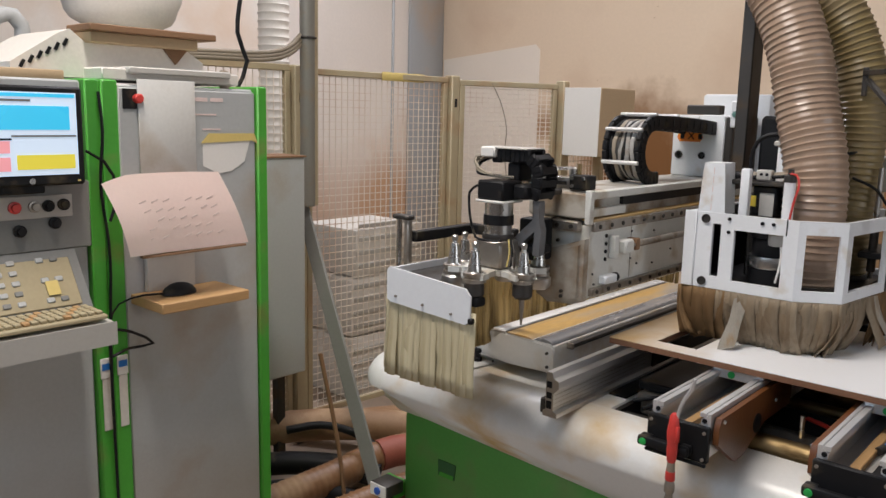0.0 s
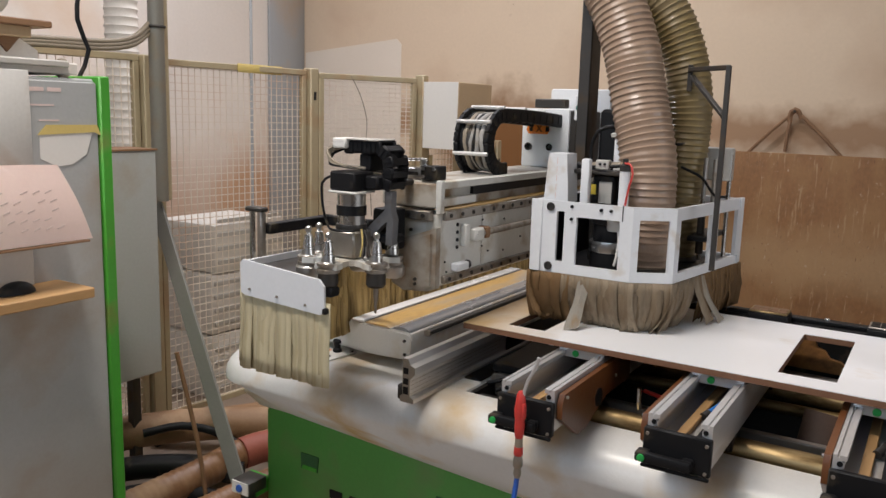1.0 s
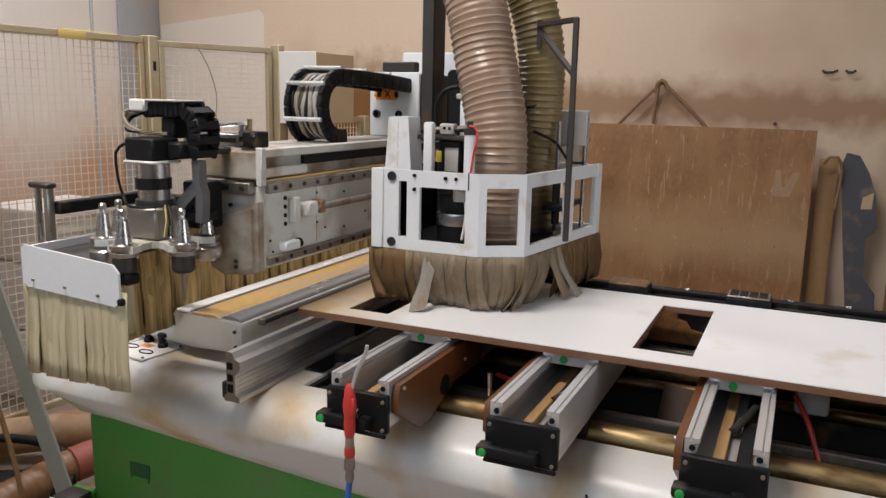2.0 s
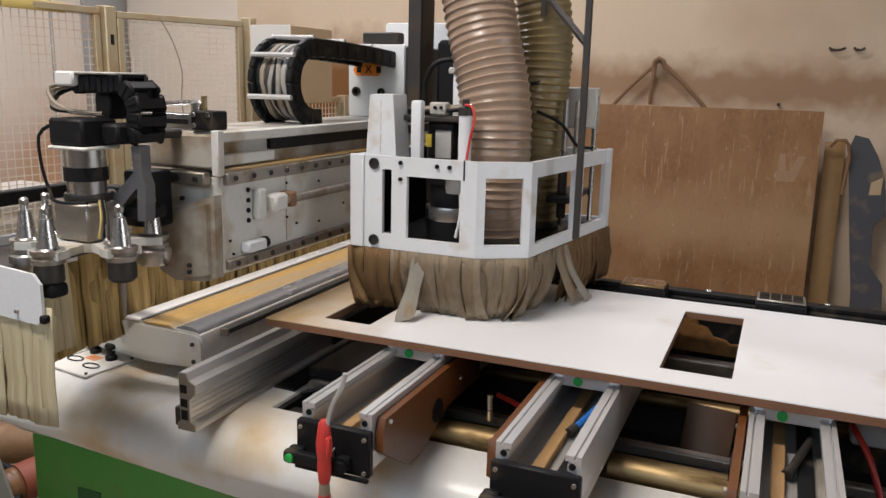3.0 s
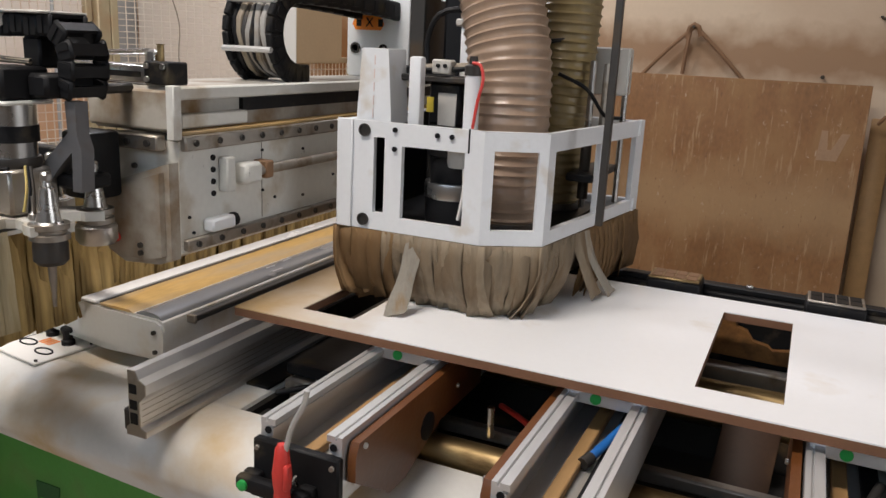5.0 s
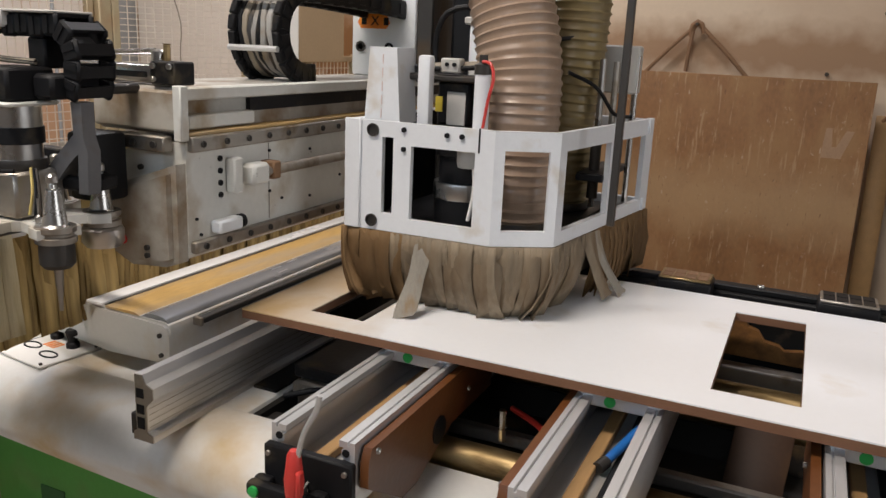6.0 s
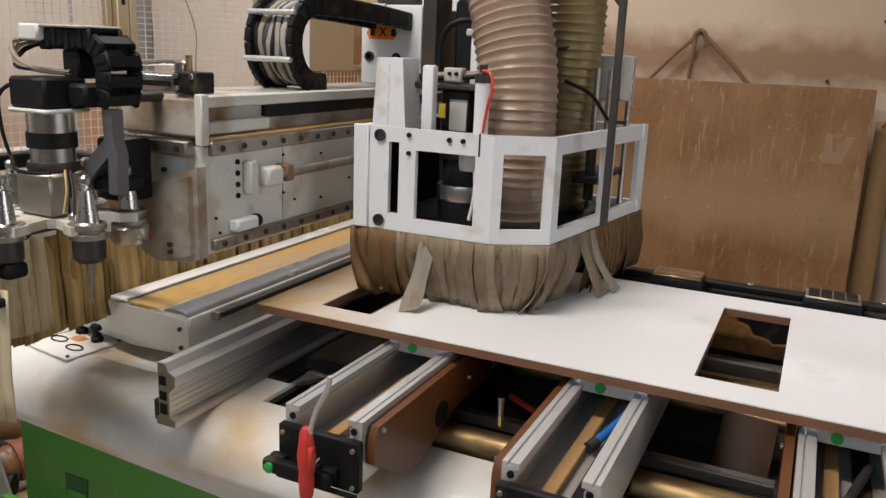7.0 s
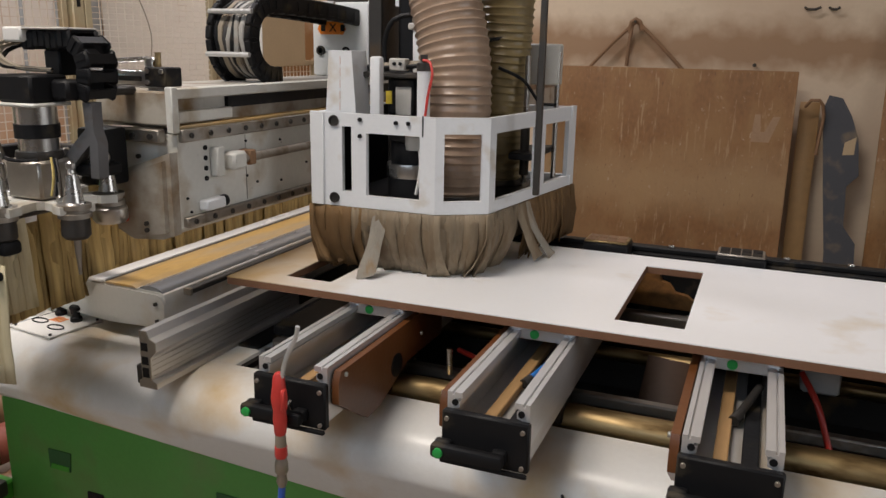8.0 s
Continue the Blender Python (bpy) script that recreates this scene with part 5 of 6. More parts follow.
strap = solid("hose_strap", tube(B(), [(-0.275 + HX + 0.073 * math.cos(a), 0.56 + HY + 0.073 * math.sin(a), 1.535 + 0.012 * math.cos(a)) for a in [k * math.pi / 10 for k in range(21)]] , 0.005, 6, smooth=False), BLACK, "black cable tie round the olive hose", "strap", (-0.2, 0.56, 1.535))

# ---- cable chain hoop on the arm ----
hoop = thing("cable_chain", "large black cable chain bent in a loop, with steel cross bars", "cable chain", (-0.83 + GX, 0.3, 1.43))
cx0, cx1 = -0.862 + GX, -0.752 + GX
R, yc, zc = 0.086, 0.256 + GY, 1.525
path = [(yc + 0.03, zc - R), (yc + 0.015, zc - R)]
path += [(yc - R * math.sin(a), zc - R * math.cos(a)) for a in [radians(k) for k in range(0, 181, 18)]]
path += [(yc + 0.05 * k, zc + R - 0.0002 * k * k) for k in range(1, 11)]
def chain_side(x, w, mt, words):
    b = B()
    for (y0, z0), (y1, z1) in zip(path, path[1:]):
        d = Vector((0, y1 - y0, z1 - z0))
        m = Matrix.Translation((x, (y0 + y1) / 2, (z0 + z1) / 2)) @ Matrix.Rotation(math.atan2(d.z, d.y), 4, "X")
        n = d.length / 2
        bx(b, -w / 2, -n * 1.16, -0.023, w / 2, n * 1.16, 0.023, 0.003, 1, m)
        bx(b, -w / 2 - 0.002, -n * 0.6, -0.012, w / 2 + 0.002, n * 0.6, 0.012, 0, 1, m)
    part("chain_side", b, mt, hoop, words)
chain_side(cx1, 0.016, BLACK, "black chain side links")
chain_side(cx0, 0.016, BLACK, "black chain side links")
for k, (y, z) in enumerate(path):
    if k % 3 == 0:
        dy, dz = y - yc, z - zc
        n = math.hypot(dy, dz) or 1
        if y > yc:
            dy, dz, n = 0, (1 if z > zc else -1), 1
        oy, oz = y + 0.024 * dy / n, z + 0.024 * dz / n
        part("cross_bar", tube(B(), [(cx0 - 0.006, oy, oz), (cx1 + 0.006, oy, oz)], 0.0062, 8, smooth=False), ALU, hoop, "bright aluminium cross bar")
for k, (f, r, mt) in enumerate(((0.12, 0.010, BLACK), (0.24, 0.010, CABLE), (0.34, 0.008, DARK), (0.43, 0.008, LOOM), (0.52, 0.009, BLACK), (0.61, 0.010, LOOM), (0.70, 0.007, DARK), (0.79, 0.010, LOOM), (0.90, 0.008, BLACK))):
    x = cx0 + (cx1 - cx0) * f
    part("bundled_cable", tube(B(), [(x + 0.004 * math.sin(i * 1.3 + k), y, z) for i, (y, z) in enumerate(path)], r, 8, smooth=False), mt, hoop)

# white electrical box with the orange axis sign
ebox = thing("electrical_box", "white electrical box with an orange axis sign on the carriage", "electrical box", (-0.82 + GX, 0.76, 1.42))
part("box_body", bx(B(), -0.905 + GX, 0.70 + GY, 1.425, -0.715 + GX, 0.95 + GY, 1.640, 0.008, 2), WHITE, ebox)
part("box_foot", bx(B(), -0.90 + GX, 0.72 + GY, 1.42, -0.70 + GX, 0.93 + GY, 1.43), DARK, ebox)
part("rear_housing", bx(B(), -0.915 + GX, 0.96 + GY, 1.425, -0.66 + GX, 1.25 + GY, 1.72, 0.01, 2), WHITE, ebox)
part("box_side", bx(B(), -0.715 + GX, 0.705 + GY, 1.43, -0.69 + GX, 0.94 + GY, 1.635, 0.004), DARK, ebox)
sg = B()
prism(sg, [(-0.885 + GX, 1.562), (-0.875 + GX, 1.547), (-0.80 + GX, 1.547), (-0.79 + GX, 1.562), (-0.80 + GX, 1.584), (-0.875 + GX, 1.584)], "y", 0.697 + GY, 0.7005 + GY)
sign = part("axis_sign", sg, ORANGE, ebox, "orange axis sign")
txt = bpy.data.curves.new("axis_letter", "FONT")
txt.body, txt.size, txt.extrude, txt.align_x, txt.align_y = "X", 0.034, 0.0008, "CENTER", "CENTER"
tmp = new("axis_letter", txt)
me = bpy.data.meshes.new_from_object(tmp.evaluated_get(bpy.context.evaluated_depsgraph_get()))
bpy.data.objects.remove(tmp)
me.materials.append(BLACK)
letter = new("axis_letter", me)
letter.parent = sign
letter.matrix_basis = Matrix.Translation(-ebox.location) @ pose(-0.832 + GX, 0.696 + GY, 1.5655, 90)
for x in (-0.872, -0.806):
    part("sign_bar", bx(B(), x + GX, 0.6955 + GY, 1.556, x + 0.014 + GX, 0.697 + GY, 1.575), BLACK, sign)

part("round_port", lathe(B(), (-0.875 + GX, 0.70 + GY, 1.50), [(0.014, 0.002), (0.014, -0.006), (0.009, -0.006), (0.008, 0)], 16, "y"), DARK, ebox)
part("round_port", lathe(B(), (-0.79 + GX, 0.70 + GY, 1.50), [(0.012, 0.002), (0.012, -0.005), (0.008, -0.005), (0.007, 0)], 16, "y"), BLACK, ebox)
part("chain_anchor", bx(B(), cx0 - 0.005, 0.72 + GY, 1.642, cx1 + 0.008, 0.76 + GY, 1.675, 0.004), DARK, ebox)
part("anchor_plate", bx(B(), -0.70 + GX, 0.70 + GY, 1.60, -0.665 + GX, 0.74 + GY, 1.69, 0.004), WHITE, ebox)
part("green_lamp", lathe(B(), (-0.682 + GX, 0.70 + GY, 1.645), [(0.010, 0), (0.010, -0.006), (0.006, -0.008)], 12, "y"), mat("teal_plastic", (0.10, 0.22, 0.20), 0.4), ebox)

# ---- safety fence ----
P1, P2, P3, P4 = (-2.655, 0.375), (-2.56, 1.375), (-2.295, 2.075), (-2.27, 3.0)
P0 = (-2.72, -0.62)
fence = thing("safety_fence", "dusty beige steel safety fence with welded wire mesh", "fence", (-2.6, 1.2, 0.0))


def fence_panel(a, b, z0, z1, pitch, frame_w=0.03, rise=None):
    d = Vector((b[0] - a[0], b[1] - a[1]))
    n = d.length
    m = Matrix.Translation((a[0], a[1], 0)) @ Matrix.Rotation(math.atan2(d.y, d.x), 4, "Z")
    u0, u1 = 0.045, n - 0.045
    fr = B()
    bx(fr, u0, -0.015, z1 - frame_w, u1, 0.015, z1, 0.003, 1, m)
    bx(fr, u0, -0.015, z0, u1, 0.015, z0 + frame_w, 0.003, 1, m)
    bx(fr, u0, -0.015, z0 + frame_w, u0 + frame_w, 0.015, z1 - frame_w, 0.003, 1, m)
    bx(fr, u1 - frame_w, -0.015, z0 + frame_w, u1, 0.015, z1 - frame_w, 0.003, 1, m)
    f = part("panel_frame", fr, FENCE, fence, "beige panel frame")
    w = B()
    k = u0 + frame_w
    while k < u1 - frame_w:
        bx(w, k - 0.0017, -0.0035, z0 + frame_w, k + 0.0017, 0.0, z1 - frame_w, 0, 1, m)
        k += pitch
    k = z0 + frame_w
    while k < z1 - frame_w:
        bx(w, u0 + frame_w, 0.0, k - 0.0017, u1 - frame_w, 0.0035, k + 0.0017, 0, 1, m)
        k += rise or pitch
    tagged(part("wire_mesh", w, WIRE, f, "pale welded wire mesh"), kind="stuff")


fence_panel(P0, P1, 0.08, 1.83, 0.036)
fence_panel(P1, P2, 0.10, 1.82, 0.036)
fence_panel(P2, P3, 0.10, 1.81, 0.040, rise=0.026)
fence_panel(P3, P4, 0.10, 1.42, 0.036)
for p, w, top in ((P1, 0.07, 1.83), (P2, 0.066, 1.83), (P3, 0.06, 1.83), (P4, 0.06, 1.43), (P0, 0.06, 1.83)):
    po = part("fence_post", bx(B(), p[0] - 0.03, p[1] - w / 2, 0.0, p[0] + 0.03, p[1] + w / 2, top, 0.005), FENCE, fence, "beige square post")
    part("post_foot", bx(B(), p[0] - 0.07, p[1] - 0.06, 0.0, p[0] + 0.07, p[1] + 0.06, 0.012, 0.003), DARK, po)
    part("post_slot", bx(B(), p[0] + 0.029, p[1] - 0.010, top - 0.17, p[0] + 0.0315, p[1] + 0.010, top - 0.125), BLACK, po)
solid("yellow_tape", bx(B(), -2.586, 0.86, 1.782, -2.580, 1.17, 1.825, 0.001), TAPE, "strip of yellow tape over the fence frame", "tape", (-2.58, 1.0, 1.8))
solid("fence_cable", tube(B(), [(-2.46, 1.60, 1.80), (-2.44, 1.66, 1.70), (-2.42, 1.70, 1.55), (-2.42, 1.69, 1.40), (-2.41, 1.72, 1.2), (-2.40, 1.73, 1.0)], 0.0028, 6, 0.04), CABLE, "thin dark cable hanging on the fence", "cable", (-2.44, 1.66, 1.4))
hc = thing("hanging_box", "white and beige cabinet mounted behind the fence", "cabinet", (-2.05, 2.2, 1.40))
part("box_front", bx(B(), -2.235, 2.006, 1.40, -1.997, 2.010, 1.79, 0.001), PAPERW, hc, "white front sheet")
part("box_body", bx(B(), -2.235, 2.010, 1.40, -1.995, 2.41, 1.79, 0.004), BOXB, hc, "beige box body")
part("box_bracket", bx(B(), -2.20, 2.30, 0.0, -2.15, 2.35, 1.40, 0.003), FENCE, hc)
st = thing("crate_stack", "stack of pale plastic crates behind the fence", "crates", (-3.0, 1.2, 0.0))
for k, (w, z0, z1) in enumerate(((0.30, 0.0, 0.36), (0.30, 0.37, 0.70), (0.27, 0.71, 0.98))):
    part("crate", bx(B(), -3.30, 1.20 - w, z0, -2.85, 1.20 + w, z1, 0.02, 2), DUCT, st, "pale plastic crate")
    for j in range(4):
        part("crate_rib", bx(B(), -2.852, 1.22 - w, z0 + 0.05 + j * 0.075, -2.842, 1.18 + w, z0 + 0.075 + j * 0.075, 0.003), LGREY, st)

# pole, strut, ducts and cables by the fence
pole = thing("steel_pole", "dark grey dusty pipe clamped to the fence post", "pipe", (-2.53, 0.32, 1.2))
part("pipe", tube(B(), [(-2.53, 0.335, 1.185), (-2.53, 0.335, 4.55)], 0.034, 18, smooth=False), mat("grey_galvanised", (0.22, 0.21, 0.18), 0.55, 0.5, dust=(0.30, 0.22, 0.13), amount=0.1, scale=7), pole)
part("pipe_flange", bx(B(), -2.56, 0.37, 1.185, -2.53, 0.40, 4.5, 0.003), FENCE, pole)
part("pipe_clamp", tube(B(), [(-2.53 + 0.037 * math.cos(a), 0.335 + 0.037 * math.sin(a), 1.945) for a in [k * math.pi / 8 for k in range(17)]], 0.006, 6, smooth=False), DARK, pole)
stt = thing("diagonal_strut", "grey flat steel strut leaning from floor to post", "strut", (-1.95, 0.2, 0.0))
part("strut_bar", bar(B(), (-2.60, 0.355, 1.185), (-1.86, 0.17, 0.01), 0.066, 0.016, 62), mat("grey_strut_paint", (0.22, 0.22, 0.20), 0.55, vary=0.1), stt)
part("orange_clip", bx(B(), -2.62, 0.32, 1.165, -2.575, 0.385, 1.195, 0.004), mat("orange_clip", (0.55, 0.26, 0.04), 0.6), stt)
solid("thin_rod", tube(B(), [(-2.02, -0.02, 0.66), (-1.96, 0.02, 0.30), (-1.93, 0.04, 0.0)], 0.009, 8, 0.1), OLDWOOD, "thin dark rod leaning behind the cabinet", "rod", (-1.93, 0.04, 0))
for pts, r, mt, words in (
    ([(-2.7, -0.1, 0.10), (-2.5, 0.15, 0.16), (-2.25, 0.45, 0.16), (-1.9, 0.75, 0.13), (-1.5, 1.0, 0.1)], 0.075, FHOSE, "thick dusty beige hose lying on the floor"),
    ([(-2.1, -0.30, 0.06), (-2.05, 0.05, 0.09), (-2.0, 0.35, 0.13), (-1.85, 0.55, 0.15), (-1.6, 0.7, 0.12)], 0.065, BHOSE, "brown ribbed hose lying on the floor"),
    ([(-1.85, -0.35, 0.06), (-1.80, -0.02, 0.08), (-1.72, 0.25, 0.11), (-1.55, 0.45, 0.13)], 0.06, BHOSE, "dusty brown hose lying on the floor"),
    ([(-2.6, 0.35, 0.07), (-2.3, 0.55, 0.16), (-1.95, 0.72, 0.22), (-1.55, 0.9, 0.22)], 0.045, FHOSE, "beige hose lying on the floor"),
    ([(-2.45, -0.45, 0.05), (-2.35, -0.1, 0.10), (-2.15, 0.12, 0.10), (-1.95, 0.25, 0.07)], 0.05, BLACK, "black hose lying on the floor"),
    ([(-2.35, -0.5, 0.04), (-2.25, -0.2, 0.05), (-2.1, 0.0, 0.05), (-1.75, 0.1, 0.04)], 0.035, BLACK, "black cable lying on the floor"),
    ([(-2.4, 0.1, 0.19), (-2.3, 0.22, 0.21), (-2.15, 0.28, 0.20), (-2.0, 0.3, 0.16)], 0.018, BLACK, "black cable over the hoses"),
    ([(-2.005, 0.30, 0.128), (-1.985, 0.37, 0.134), (-1.955, 0.42, 0.138)], 0.069, SLEEVE, "red sleeve round a hose")):
    solid("floor_hose", tube(B(), pts, r, 14, 0.05, rib=0.003 if mt is BHOSE else 0.0, pitch=0.03), mt, words, "hose", pts[0], group="hoses on the floor")
fs = thing("foot_switch", "small green and white foot switch on the floor", "switch", (-1.62, -0.02, 0.0))
part("switch_body", bx(B(), -1.66, -0.08, 0.21, -1.57, 0.01, 0.26, 0.008, 2), DARK, fs)
part("switch_stand", bx(B(), -1.64, -0.06, 0.0, -1.60, -0.01, 0.21, 0.006), DARK, fs)
part("green_cover", bx(B(), -1.70, -0.03, 0.17, -1.60, 0.06, 0.235, 0.008), VIVID, fs, "green cover")
part("white_label", bx(B(), -1.655, -0.085, 0.212, -1.575, -0.0805, 0.258), PAPERW, fs)
part("blue_button", lathe(B(), (-1.615, -0.0855, 0.235), [(0.014, 0), (0.014, -0.006)], 12, "y"), BLUE, fs)
for x, y, r in ((-3.45, 0.84, 0.085),):
    solid("air_duct", tube(B(), [(x, y, 0.0), (x, y, 4.58)], r, 18, rib=0.006, pitch=0.045), DUCT, "pale corrugated vertical air duct", "duct", (x, y, 0.9))
solid("wall_conduit", tube(B(), [(-4.0, 2.35, 4.58), (-4.0, 2.35, 2.0), (-4.0, 2.35, 0.0)], 0.011, 8, smooth=False), COL, "dark vertical conduit before the wall", "conduit", (-4.0, 2.35, 0.8))
solid("conduit_joint", bx(B(), -4.03, 2.31, 2.48, -3.97, 2.39, 2.52, 0.006), DARK, "dark joint on the vertical conduit", "conduit joint", (-4.0, 2.35, 2.5))
for pts in ([(-2.53, 0.34, 2.15), (-2.6, 0.55, 2.25), (-2.75, 0.8, 2.5), (-2.9, 1.0, 2.75)], [(-2.53, 0.34, 2.20), (-2.6, 0.6, 2.32), (-2.75, 0.85, 2.6)]):
    solid("overhead_cable", tube(B(), pts, 0.012, 8, 0.05), CABLE, "beige cable running up from the pipe", "cable", pts[0])
for k in range(3):
    pts = [(-2.55, 0.33, 1.93 + 0.02 * k), (-2.50, 0.20, 1.86 + 0.015 * k), (-2.48, 0.05, 1.83 + 0.014 * k), (-2.45, -0.25, 1.82 + 0.012 * k), (-2.40, -0.6, 1.80 + 0.012 * k)]
    solid("cable_run", tube(B(), pts, 0.011, 8, 0.04), CABLE, "beige cable sagging from pipe to cabinet", "cable", pts[0], group="cable run")
solid("hanging_cable", tube(B(), [(-2.2, -0.17, 2.6), (-2.2, -0.19, 2.3), (-2.2, -0.24, 2.05), (-2.2, -0.26, 1.90), (-2.2, -0.22, 1.80), (-2.2, -0.24, 1.74), (-2.2, -0.27, 1.69), (-2.2, -0.46, 1.685)], 0.008, 8, 0.04), BLACK, "black cable hanging down to the cabinet", "cable", (-2.2, -0.3, 1.7))

# ---- things at the north wall ----
ply = thing("leaning_plywood", "large dusty brown plywood sheet leaning on the wall", "plywood sheet", (-0.15, 3.6, 0.0))
lean = Matrix.Translation((0, 3.42, 0)) @ Matrix.Rotation(radians(-8), 4, "X")
part("sheet", bx(B(), -0.98, 0.0, 0.0, 0.52, 0.018, 1.43, 0.002, 1, lean), PLY, ply)
scr = B()
prism(scr, [(0.30, 1.02), (0.40, 1.02), (0.45, 1.17), (0.41, 1.17), (0.37, 1.08), (0.35, 1.08), (0.34, 1.18), (0.31, 1.18)], "y", -0.0015, 0.001)
for v in scr.verts:
    v.co = lean @ v.co
part("scuff", scr, mat("pale_scuff", (0.36, 0.225, 0.13), 0.8, vary=0.15, scale=20), ply, "pale scuff mark")
rope = thing("wall_rope", "frayed brown rope hanging from a hook", "rope", (-0.45, 3.82, 1.68))
for a, b in (((-0.45, 1.69), (-0.73, 1.40)), ((-0.45, 1.70), (-0.14, 1.40)), ((-0.47, 1.68), (-0.49, 1.42))):
    part("rope_end", tube(B(), [(a[0], 3.80, a[1]), ((a[0] + b[0]) / 2, 3.79, (a[1] + b[1]) / 2 + 0.008), (b[0], 3.80, b[1])], 0.012, 8, 0.03), OLDWOOD, rope)
part("rope_knot", tube(B(), [(-0.485, 3.80, 1.62), (-0.475, 3.79, 1.685), (-0.45, 3.79, 1.705), (-0.425, 3.79, 1.69), (-0.41, 3.80, 1.64)], 0.014, 8, 0.02), OLDWOOD, rope)
part("hook", lathe(B(), (-0.45, 3.85, 1.69), [(0.008, 0), (0.008, -0.09)], 8, "y"), DARK, rope)
sl = thing("dark_offcut", "dark grey jagged board leaning on the wall", "offcut", (0.82, 3.6, 0.0))
m2 = Matrix.Translation((0.755, 3.50, 0)) @ Matrix.Rotation(radians(-7), 4, "X") @ Matrix.Rotation(radians(-4), 4, "Y")
ss = prism(B(), [(0.03, 0.0), (0.20, 0.0), (0.20, 0.45), (0.135, 0.55), (0.14, 0.78), (0.20, 0.84), (0.19, 1.05), (0.15, 1.18), (0.10, 1.28), (0.03, 1.30), (0.0, 1.22), (0.02, 0.75), (0.04, 0.4)], "y", 0, 0.02)
for v in ss.verts:
    v.co = m2 @ v.co
part("board", ss, SLATE, sl)
sc2 = prism(B(), [(0.11, 0.96), (0.17, 0.96), (0.18, 1.06), (0.12, 1.03)], "y", -0.002, 0.001)
for v in sc2.verts:
    v.co = m2 @ v.co
part("torn_patch", sc2, BOXB, sl, "torn pale patch")
for x0, x1, y, h, mt, words in ((0.55, 0.66, 3.62, 1.25, WOOD, "narrow pine board leaning on the wall"), (0.98, 1.10, 3.55, 1.75, PLY, "tall plywood strip leaning on the wall"), (1.16, 1.40, 3.58, 1.5, WOOD, "pine board leaning on the wall"), (1.50, 2.0, 3.6, 1.6, PLY, "plywood offcut leaning on the wall")):
    m3 = Matrix.Translation((0, y, 0)) @ Matrix.Rotation(radians(-7), 4, "X")
    solid("leaning_board", bx(B(), x0, 0, 0, x1, 0.02, h, 0.003, 1, m3), mt, words, "board", (x0, y, 0), group="leaning boards")
solid("rag_strip", tube(B(), [(0.575, 3.64, 1.22), (0.60, 3.60, 1.26), (0.645, 3.60, 1.26), (0.675, 3.62, 1.18), (0.66, 3.62, 0.95)], 0.010, 8, 0.04), OLDWOOD, "brown rag hung over a board", "rag", (0.65, 3.62, 1.2))
for x, k in ((0.515, 0.055), (0.645, 0.035)):
    solid("wall_hook", tube(B(), [(x, 3.85, 1.778), (x + 0.01, 3.82, 1.768), (x + k, 3.815, 1.766), (x + k * 1.5, 3.82, 1.778)], 0.0075, 8, 0.02), DARK, "small dark hook in the wall", "hook", (x, 3.84, 1.778), group="wall hooks")
solid("wall_nail", lathe(B(), (0.271, 3.85, 1.443), [(0.007, 0), (0.007, -0.02), (0.012, -0.021), (0.012, -0.025)], 8, "y"), DARK, "dark nail in the wall", "nail", (0.271, 3.84, 1.443))
WHITEB = B()
prism(WHITEB, [(-4.80, 0.6), (-3.70, 0.6), (-3.70, 2.19), (-3.75, 2.235), (-4.80, 2.13)], "y", 3.842, 3.8505)
solid("plaster_patch", WHITEB, PATCH, "paler replastered field of the wall", "wall patch", (-4, 3.85, 1.4), kind="structure")

# ---- control cabinet and console ----
CX = -1.83
cab = thing("control_cabinet", "grey steel control cabinet with green corner posts", "cabinet", (-2.1, -0.7, 0.0))
part("cabinet_body", bx(B(), CX - 0.5, -0.925, 0.05, CX - 0.012, -0.452, 1.685, 0.006), GREY, cab)
part("door", bx(B(), CX - 0.012, -0.918, 0.09, CX + 0.002, -0.455, 1.675, 0.004), GREY, cab, "grey steel door")
for y0, y1 in ((-0.972, -0.922), (-1.018, -0.974), (-0.452, -0.413)):
    part("corner_post", bx(B(), CX - 0.5, y0, 0.05, CX + 0.012, y1, 1.695, 0.005), VIVID, cab, "bright green corner post")
part("plinth", bx(B(), CX - 0.48, -1.0, 0.0, CX - 0.02, -0.45, 0.05), BLACK, cab)
lb = part("door_label", bx(B(), CX + 0.002, -0.905, 1.615, CX + 0.005, -0.85, 1.672), BLACK, cab, "black label plate")
part("red_switch", lathe(B(), (CX + 0.005, -0.862, 1.645), [(0.014, 0), (0.014, 0.014), (0.010, 0.018)], 12, "x"), RED, lb, "red switch")
for k, (y0, y1, z) in enumerate(((-0.68, -0.63, 1.642), (-0.62, -0.575, 1.642), (-0.68, -0.60, 1.60), (-0.65, -0.585, 1.555))):
    part("faded_writing", bx(B(), CX + 0.002, y0, z, CX + 0.0032, y1, z + (0.012 if k < 2 else 0.005)), INK, cab)
part("eye_bolt", tube(B(), [(CX - 0.10, -0.50 + 0.022 * math.cos(a), 1.715 + 0.026 * math.sin(a)) for a in [k * math.pi / 8 for k in range(17)]], 0.007, 8, smooth=False), CABLE, cab, "lifting eye")
solid("paper_sheet", bx(B(), CX + 0.004, -0.862, 1.30, CX + 0.012, -0.678, 1.70, 0.002), mat("pale_grey_sheet", (0.54, 0.53, 0.50), 0.5, dust=(0.40, 0.33, 0.25), amount=0.12, scale=5), "grey board fixed to the cabinet door", "board", (CX + 0.01, -0.77, 1.5))
note = thing("taped_note", "white paper note taped on with yellow tape", "note", (CX + 0.005, -0.55, 1.5))
